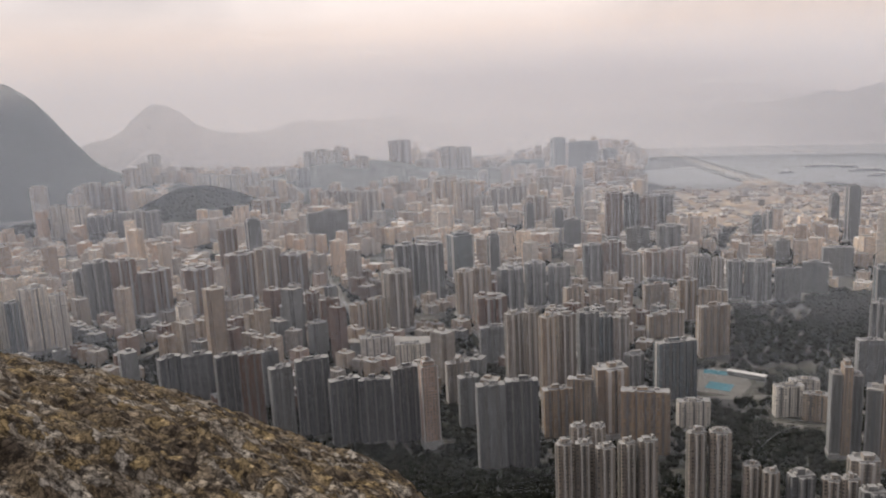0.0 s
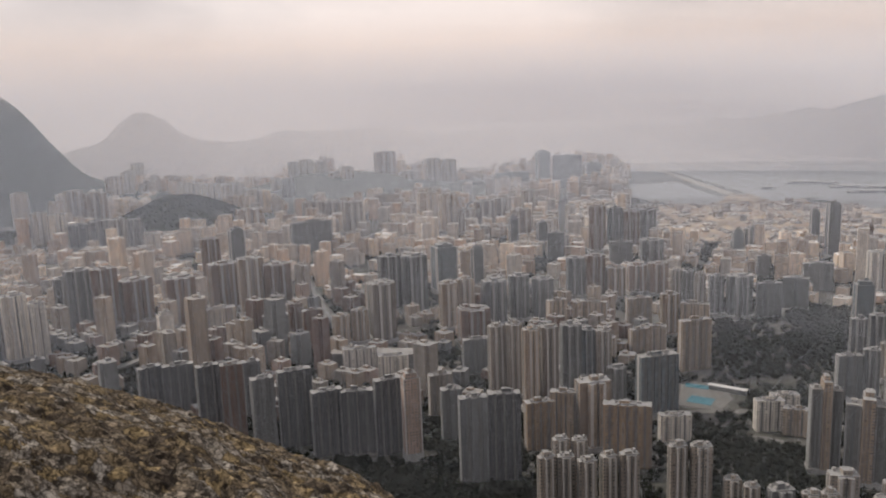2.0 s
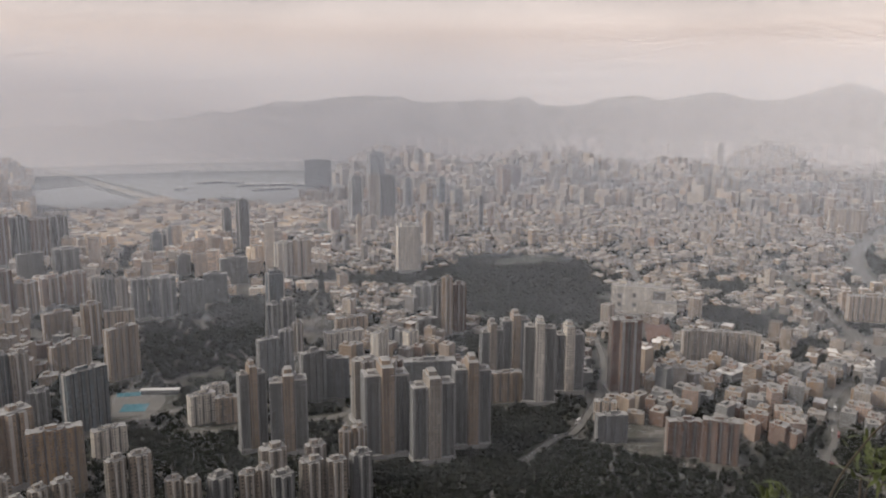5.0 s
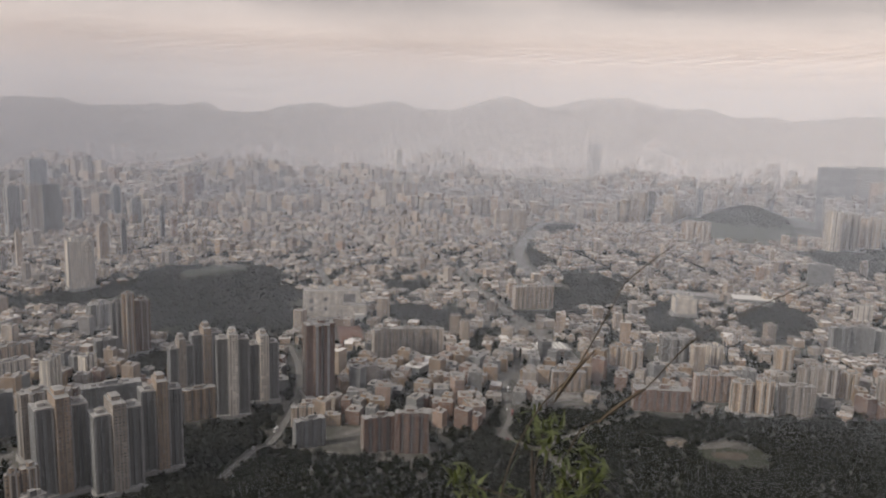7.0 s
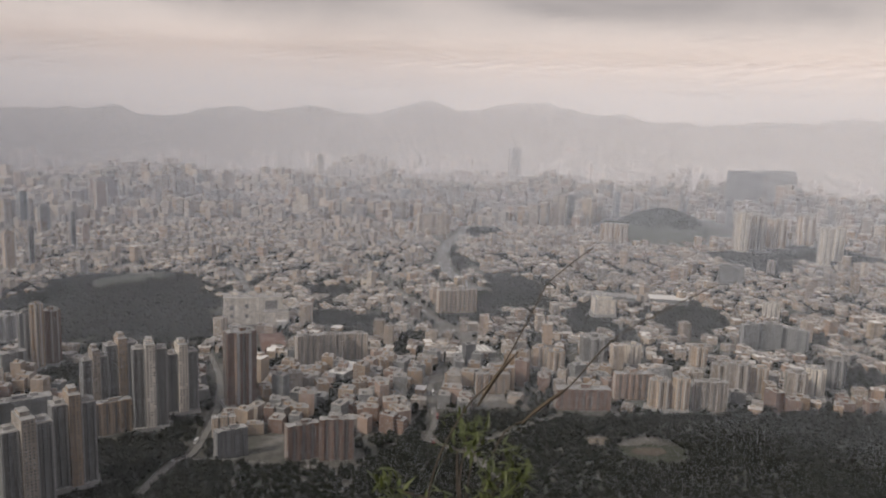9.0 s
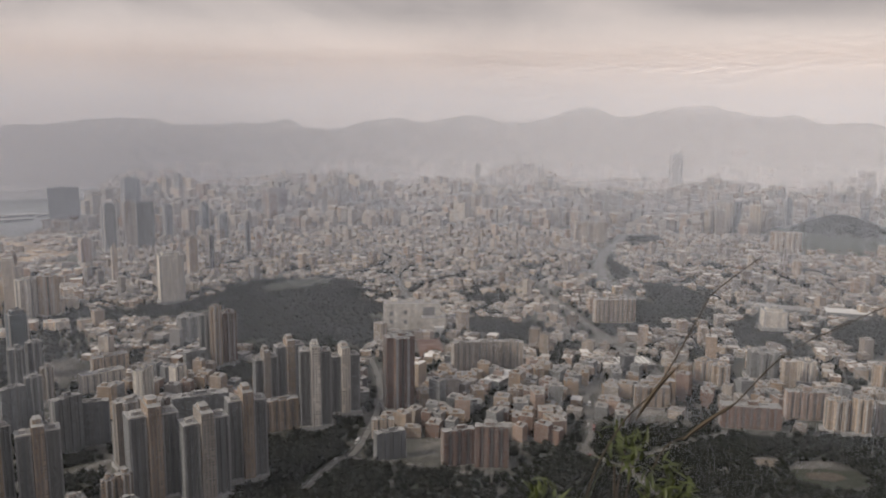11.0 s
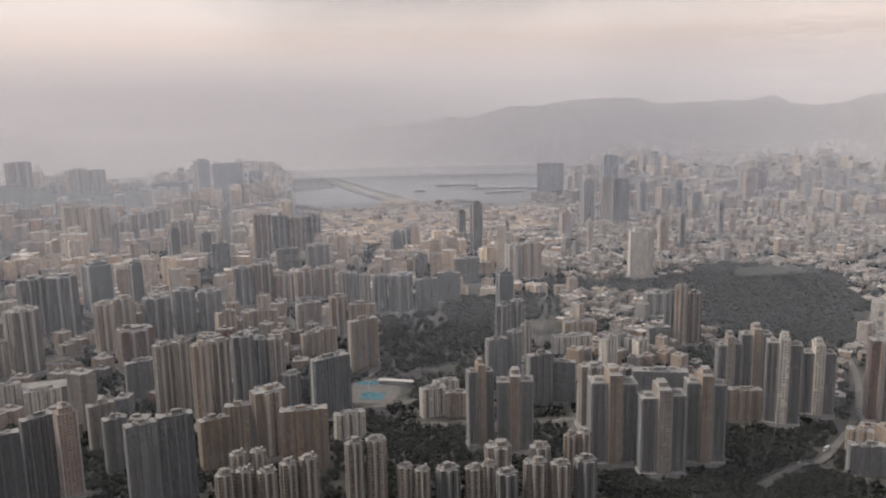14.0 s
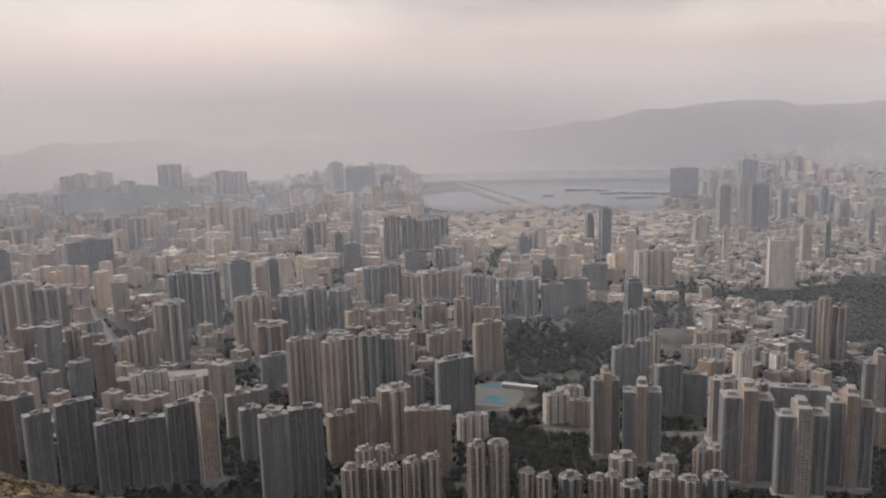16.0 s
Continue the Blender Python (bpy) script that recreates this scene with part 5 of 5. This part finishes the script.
def traffic(line, width, count, seed, lift):
    rnd, pts = random.Random(seed), smooth_line(line)
    for k in range(count):
        i = rnd.randrange(len(pts) - 1)
        p, d = pts[i].lerp(pts[i + 1], rnd.random()), pts[i + 1] - pts[i]
        side = rnd.choice((-1, 1)) * width * 0.25
        n = Vector((-d.y, d.x)).normalized()
        x, y = p.x + n.x * side, p.y + n.y * side
        z = lift + ground_height(p.x, p.y)
        a = math.degrees(math.atan2(d.y, d.x))
        if rnd.random() < 0.35:
            vehicle(x, y, z, a, (10.5, 2.5, 3.8), rnd.choice((CAR_PAINTS[0], CAR_PAINTS[0], CAR_PAINTS[2])), "bus", "bus driving on the town road")
        else:
            vehicle(x, y, z, a, (4.6, 1.8, 1.5), rnd.choice(CAR_PAINTS), "car", "small car driving on the town road")


traffic([(592, 442), (621, 519), (616, 572), (668, 613), (740, 690)], 12, 9, 3, 0.62)
traffic([(381, 708), (437, 742), (476, 784), (524, 842)], 13, 4, 4, 1.22)
traffic([(-60, 905), (30, 930), (110, 905)], 11, 4, 5, 0.52)
traffic([(923, 737), (963, 841), (1063, 1031)], 15, 8, 6, 0.62)


# ---- trees that stand singly at the forest's edge ----


def tree(x, y, h, seed):
    rnd = random.Random(seed)
    z = ground_height(x, y)
    thing = new("tree")
    thing.matrix_world = pose(x, y, z - 0.2)
    tagged(thing, "dark evergreen broadleaf tree at the forest edge", "tree", "trees at the forest edge")
    trunk = stem_form([(0, 0, 0), (rnd.uniform(-0.3, 0.3), 0.2, h * 0.3), (0, rnd.uniform(-0.4, 0.4), h * 0.62)], 0.28, 0.12)
    new("trunk", trunk).parent = thing
    for k in range(3):
        a = rnd.uniform(0, 6.28)
        limb = stem_form([(0, 0, h * 0.34), (math.cos(a) * h * 0.12, math.sin(a) * h * 0.12, h * 0.5), (math.cos(a) * h * 0.24, math.sin(a) * h * 0.24, h * 0.66)], 0.13, 0.05)
        new("limb", limb).parent = thing
    rng = np.random.RandomState(seed)
    n = 170
    d = rng.normal(size=(n, 3))
    d /= np.linalg.norm(d, axis=1, keepdims=True)
    hubs = rng.normal(size=(7, 3)) * [0.2, 0.2, 0.11] * h + [0, 0, h * 0.68]
    centre = hubs[rng.randint(0, 7, n)] + d * h * rng.uniform(0.1, 0.2, (n, 1))
    tri = centre[:, None, :] + rng.normal(size=(n, 3, 3)) * h * 0.055
    me = bpy.data.meshes.new("crown")
    me.from_pydata(tri.reshape(-1, 3), [], np.arange(n * 3).reshape(-1, 3))
    me.materials.append(LEAVES)
    me.update()
    new("crown", me).parent = thing


def stem_form(pts, r0, r1):
    v, f, n = [], [], len(pts)
    for i, p in enumerate(pts):
        r = r0 + (r1 - r0) * i / (n - 1)
        v += [(p[0] + r * math.cos(k * 1.2566), p[1] + r * math.sin(k * 1.2566), p[2]) for k in range(5)]
    for i in range(n - 1):
        for k in range(5):
            f.append((i * 5 + k, i * 5 + (k + 1) % 5, (i + 1) * 5 + (k + 1) % 5, (i + 1) * 5 + k))
    me = bpy.data.meshes.new("stem")
    me.from_pydata(v, [], f)
    me.materials.append(BARK)
    me.update()
    return me


BARK = plain("grey_brown_bark", [(0.3, (0.06, 0.05, 0.04)), (0.7, (0.12, 0.1, 0.08))], 2.0)
for _k in range(110):
    _b = -25 + 100 * _k / 110 + random.uniform(-0.4, 0.4)
    _r = forest_edge(_b) + random.uniform(-25, 14)
    _x, _y = _r * math.sin(radians(_b)), _r * math.cos(radians(_b))
    if not crowded.near(_x, _y, 4) and not any(math.hypot(_x - a, _y - c) < w for a, c, w in CLEAR):
        tree(_x, _y, random.uniform(8, 13), 500 + _k)


# ---- the hospital below the knoll ----


def hospital(x, y, face):
    thing = new("hospital")
    thing.matrix_world = turned(x, y, face)
    tagged(thing, "white hospital block with dark square openings and a lower wing", "hospital")
    part("body", Form().box(0, 0, 0, 96, 34, 46), thing, WALLS["white"], PALE_ROOF)
    part("wing", Form().box(38, -26, 0, 40, 22, 26), thing, WALLS["white"], PALE_ROOF)
    part("sloping_roof", Form().box(46, -42, 0, 16, 12, 12), thing, ROOF_WHITE, ROOF_WHITE)
    for sx, z, w, h in ((-34, 26, 6, 7), (-10, 28, 6, 7), (30, 24, 20, 16), (-34, 12, 6, 6), (-10, 12, 6, 6)):
        part("opening", Form().box(sx, -17.2, z, w, 0.9, h), thing, STRIP_DARK, STRIP_DARK)
    for sx in (-30, 0, 28):
        part("roof_house", Form().box(sx, 4, 46, 12, 10, 6), thing, WALLS["white"], PALE_ROOF)


hospital(762, 1122, -34)

# ---- the crag on which the camera stands ----


def rock_material():
    """Granite under crusts of lichen: ragged plates in tan, ochre, grey and brown with dark seams between."""
    m, tree, p = material("lichened_granite")
    co = tree.nodes.new("ShaderNodeTexCoord")
    warp = node(tree, "ShaderNodeTexNoise", Scale=14.0, Detail=6.0, Roughness=0.65)
    tree.links.new(co.outputs["Object"], warp.inputs["Vector"])

    def plates(scale, amount, feature):
        shift = tree.nodes.new("ShaderNodeVectorMath")
        shift.operation = 'MULTIPLY_ADD'
        shift.inputs[1].default_value = (amount, amount, amount)
        tree.links.new(warp.outputs["Color"], shift.inputs[0])
        tree.links.new(co.outputs["Object"], shift.inputs[2])
        k = tree.nodes.new("ShaderNodeTexVoronoi")
        k.feature = feature
        k.inputs["Scale"].default_value = scale
        tree.links.new(shift.outputs[0], k.inputs["Vector"])
        return k

    large, small = plates(11.0, 0.16, 'F1'), plates(30.0, 0.07, 'F1')
    seams, cracks = plates(11.0, 0.16, 'DISTANCE_TO_EDGE'), plates(30.0, 0.07, 'DISTANCE_TO_EDGE')
    pick = tree.nodes.new("ShaderNodeSeparateColor")
    tree.links.new(large.outputs["Color"], pick.inputs[0])
    fleck = tree.nodes.new("ShaderNodeSeparateColor")
    tree.links.new(small.outputs["Color"], fleck.inputs[0])
    field = noise_of(tree, 1.6, 5.0, 0.6)
    choice = maths(tree, 'ADD', maths(tree, 'MULTIPLY', pick.outputs[0], 0.45), maths(tree, 'MULTIPLY', field, 0.6))
    base = ramp_of(tree, choice, [(0.24, (0.07, 0.055, 0.043)), (0.36, (0.16, 0.125, 0.088)), (0.48, (0.31, 0.235, 0.125)), (0.58, (0.22, 0.178, 0.13)), (0.72, (0.36, 0.33, 0.29))])
    base = blend(tree, 1.0, base, ramp_of(tree, fleck.outputs[0], [(0.0, (0.3, 0.28, 0.27)), (0.2, (0.85, 0.83, 0.8)), (0.8, (1.08, 1.06, 1.03)), (1.0, (1.5, 1.47, 1.43))]), 'MULTIPLY')
    dark = maths(tree, 'MULTIPLY', ramp_of(tree, seams.outputs["Distance"], [(0.0, (0.2, 0.2, 0.2)), (0.09, (1, 1, 1))]), ramp_of(tree, cracks.outputs["Distance"], [(0.0, (0.35, 0.35, 0.35)), (0.12, (1, 1, 1))]))
    grit = noise_of(tree, 60.0, 6.0, 0.75)
    base = blend(tree, 1.0, base, ramp_of(tree, grit, [(0.38, (0.3, 0.29, 0.28)), (0.46, (0.95, 0.95, 0.95)), (0.66, (1.2, 1.19, 1.17))]), 'MULTIPLY')
    base = blend(tree, 1.0, base, blend(tree, dark, (0.12, 0.11, 0.10), (1.0, 1.0, 1.0)), 'MULTIPLY')
    # dark brown patches scattered by noise over the crusts
    brown_patches = ramp_of(tree, noise_of(tree, 13.0, 8.0, 0.72), [(0.42, (1, 1, 1)), (0.48, (0, 0, 0))])
    base = blend(tree, maths(tree, 'MULTIPLY', brown_patches, 0.9), base, (0.03, 0.023, 0.017))
    tree.links.new(base, p.inputs["Base Color"])
    p.inputs["Roughness"].default_value = 0.95
    p.inputs["Specular IOR Level"].default_value = 0.2
    height = maths(tree, 'ADD', maths(tree, 'MULTIPLY', dark, 0.6), maths(tree, 'MULTIPLY', grit, 0.5))
    k = node(tree, "ShaderNodeBump", Strength=0.7, Distance=0.018)
    tree.links.new(height, k.inputs["Height"])
    tree.links.new(k.outputs[0], p.inputs["Normal"])
    return m


def crag():
    v, f = [], []
    b0, b1, nb, nr = -110.0, -8.0, 520, 330
    for i in range(nb + 1):
        b = b0 + (b1 - b0) * i / nb
        # fall of the crest: gentle over most of its length, then breaking off
        fall = -16.0 - 0.46 * (b + 48.5) - (0.10 * max(0, b + 27.5) ** 1.6) + 0.12 * min(0, b + 60)
        rc = 5.2
        for j in range(nr + 1):
            r = 1.3 + 7.7 * (j / nr) ** 1.2
            x, y = r * math.sin(radians(b)), r * math.cos(radians(b))
            z = EYE_HEIGHT + r * math.tan(radians(fall)) - 0.10 * (r - rc) ** 2 - 0.06 * max(0, r - rc) ** 3
            q = Vector((x, y, z))
            z += 0.10 * noise.fractal(q * 0.9, 1.0, 2.0, 3) + 0.035 * noise.fractal(q * 5.0, 0.8, 2.1, 4)
            # crusts of lichen stand out, pits between them are deep
            d = noise.voronoi(q * 9.0)[0]
            z += 0.018 * min(1.0, (d[1] - d[0]) * 3.0) - 0.012 * max(0.0, noise.noise(q * 21.0))
            z += 0.03 * abs(noise.fractal(q * 4.0 + Vector((3, 1, 7)), 0.9, 2.2, 4))
            v.append((x, y, z))
    for i in range(nb):
        for j in range(nr):
            k = i * (nr + 1) + j
            f.append((k, k + 1, k + nr + 2, k + nr + 1))
    me = bpy.data.meshes.new("summit_rock")
    me.from_pydata(v, [], f)
    me.materials.append(rock_material())
    me.update()
    tagged(new("summit_rock", me), "rough granite crag covered with yellow and dark lichen", "rock")


crag()


# ---- grasses and a shrub at the edge of the summit ----


def at(b, e, d):
    a = radians(b)
    return Vector((d * math.sin(a), d * math.cos(a), EYE_HEIGHT + d * math.tan(radians(e))))


def stalk_mesh(name, pts, r0, r1, material, sides=5, steps=8):
    line = []
    for i in range(len(pts) - 1):
        p0, p1, p2, p3 = (pts[max(0, min(len(pts) - 1, i + k))] for k in (-1, 0, 1, 2))
        for j in range(steps):
            t = j / steps
            line.append(0.5 * (2 * p1 + (p2 - p0) * t + (2 * p0 - 5 * p1 + 4 * p2 - p3) * t * t + (3 * p1 - p0 - 3 * p2 + p3) * t ** 3))
    line.append(pts[-1])
    v, f, n = [], [], len(line)
    for i, p in enumerate(line):
        d = (line[min(i + 1, n - 1)] - line[max(i - 1, 0)]).normalized()
        s = d.orthogonal().normalized()
        u = d.cross(s)
        r = r0 + (r1 - r0) * i / (n - 1)
        v += [p + (s * math.cos(a) + u * math.sin(a)) * r for a in (2 * math.pi * k / sides for k in range(sides))]
    for i in range(n - 1):
        for k in range(sides):
            f.append((i * sides + k, i * sides + (k + 1) % sides, (i + 1) * sides + (k + 1) % sides, (i + 1) * sides + k))
    me = bpy.data.meshes.new(name)
    me.from_pydata(v, [], f)
    me.materials.append(material)
    me.polygons.foreach_set("use_smooth", [True] * len(f))
    me.update()
    return me


def blade_mesh(name, pts, width, material, fold=0.25, steps=7):
    """A leaf blade: two halves folded along the rib, widest below the middle, pointed."""
    line = []
    for i in range(len(pts) - 1):
        for j in range(steps):
            line.append(pts[i].lerp(pts[i + 1], j / steps))
    line.append(pts[-1])
    v, f, n = [], [], len(line)
    for i, p in enumerate(line):
        d = (line[min(i + 1, n - 1)] - line[max(i - 1, 0)]).normalized()
        s = d.cross(Vector((0, 0, 1))).normalized()
        u = s.cross(d)
        q = i / (n - 1)
        w = width * 0.5 * math.sin(math.pi * min(1, 0.08 + q ** 0.8 * 0.92)) + 0.0003
        v += [p - s * w + u * w * fold, p, p + s * w + u * w * fold]
    for i in range(n - 1):
        f += [(3 * i, 3 * i + 1, 3 * i + 4, 3 * i + 3), (3 * i + 1, 3 * i + 2, 3 * i + 5, 3 * i + 4)]
    me = bpy.data.meshes.new(name)
    me.from_pydata(v, [], f)
    me.materials.append(material)
    me.update()
    return me


STRAW = plain("dry_brown_straw", [(0.3, (0.035, 0.028, 0.02)), (0.7, (0.08, 0.064, 0.042))], 30.0)
HUSK = plain("dark_seed_husk", [(0.3, (0.045, 0.032, 0.022)), (0.7, (0.10, 0.075, 0.045))], 40.0)
GREEN_BLADE = plain("fresh_green_leaf", [(0.3, (0.02, 0.03, 0.006)), (0.7, (0.08, 0.10, 0.018))], 14.0, rough=0.5)
TWIG = plain("dark_twig_bark", [(0.3, (0.035, 0.027, 0.02)), (0.7, (0.08, 0.06, 0.045))], 30.0)
D = 2.3


def grass_stem(label, pts, head, spikelets):
    """A tall grass stem with a seed head and small spikelets along its tip."""
    thing = new("reed_grass", stalk_mesh("grass_stem", pts, 0.0036, 0.0012, STRAW))
    tagged(thing, label, "grass", "grasses on the summit edge")
    tagged(new("sheath", blade_mesh("sheath", head, 0.03, HUSK, 0.6)), "").parent = thing
    rnd = random.Random(len(pts))
    for k in range(spikelets):
        q = 0.25 + 0.7 * k / spikelets
        i = min(int(q * (len(pts) - 1)), len(pts) - 2)
        p = pts[i].lerp(pts[i + 1], q * (len(pts) - 1) - i)
        end = p + Vector((rnd.uniform(-1, 1), rnd.uniform(-1, 1), rnd.uniform(-0.6, 0.6))) * 0.018 + (pts[i + 1] - pts[i]).normalized() * 0.02
        new("spikelet", blade_mesh("spikelet", [p, end], 0.004, HUSK, steps=3)).parent = thing


grass_stem("tall dry brown grass stem with a dark seed head", [at(45.5, -40, D), at(47.0, -27.2, D), at(49.3, -21.4, D), at(52.0, -18.2, D), at(54.3, -13.7, D), at(55.4, -11.6, D), at(58.3, -9.0, D)], [at(50.6, -20.6, D - 0.02), at(52.2, -18.2, D - 0.02), at(53.6, -16.4, D - 0.02)], 16)
grass_stem("leaning dry grass stem with a dark tip", [at(48, -42, D + 0.2), at(51.5, -25.0, D + 0.2), at(54.5, -21.0, D + 0.2), at(57.0, -19.0, D + 0.2), at(60.0, -15.4, D + 0.2), at(63.3, -13.1, D + 0.2), at(67.0, -10.8, D + 0.2)], [at(53.9, -21.6, D + 0.18), at(55.6, -20.2, D + 0.18), at(57.4, -18.6, D + 0.18)], 18)
clump = tagged(new("grass_clump"), "clump of fresh green grass blades on the summit edge", "grass")
for _b0, _e0, _b1, _e1, _w in ((50.5, -29.5, 55.2, -24.2, 0.02), (59.3, -29, 60.2, -23.8, 0.012), (46.2, -29.5, 49.3, -21.6, 0.012), (52.0, -31, 51.0, -26.2, 0.018), (43.0, -31, 43.6, -26.6, 0.014), (55.5, -31, 54.6, -27.2, 0.014)):
    _low = at(_b0, -42, D)
    new("blade", blade_mesh("blade", [_low, at(_b0, _e0, D), at((_b0 + _b1) / 2, (_e0 + _e1) / 2 + 0.4, D), at(_b1, _e1, D)], _w, GREEN_BLADE)).parent = clump


def shrub():
    rnd = random.Random(8)
    root = new("shrub", stalk_mesh("shrub", [at(50.5, -42, D + 0.1), at(50.2, -30, D + 0.1), at(49.4, -26.6, D + 0.1), at(49.2, -23.6, D + 0.1)], 0.008, 0.003, TWIG))
    tagged(root, "small leafy shrub with dark twigs and fresh green leaves", "shrub")
    ends = [(50.0, -22.2), (50.6, -23.0), (52.2, -25.2), (53.4, -24.5), (53.8, -25.6), (44.3, -26.2), (44.9, -27.0), (48.2, -27.6), (51.4, -27.0), (46.2, -28.2), (52.9, -27.2), (42.2, -28.6), (55.0, -28.0)]
    for b, e in ends:
        start = at(49.6 + (b - 49.6) * 0.25, -27.0 - rnd.random() * 3, D + 0.1)
        tip = at(b, e, D + rnd.uniform(-0.02, 0.2))
        mid = start.lerp(tip, 0.5) + Vector((rnd.uniform(-1, 1), rnd.uniform(-1, 1), rnd.uniform(-1, 0.5))) * 0.02
        twig = new("twig", stalk_mesh("twig", [start, mid, tip], 0.004, 0.0015, TWIG))
        twig.parent = root
        for k in range(40):
            base = tip + Vector((rnd.gauss(0, 1), rnd.gauss(0, 1), rnd.gauss(0, 0.8))) * 0.03
            out = Vector((rnd.gauss(0, 1), rnd.gauss(0, 1), rnd.gauss(0.3, 0.8))).normalized()
            new("leaf", blade_mesh("leaf", [base, base + out * 0.02 + Vector((0, 0, 0.003)), base + out * rnd.uniform(0.035, 0.062)], rnd.uniform(0.008, 0.015), GREEN_BLADE, 0.3, 3)).parent = twig


shrub()
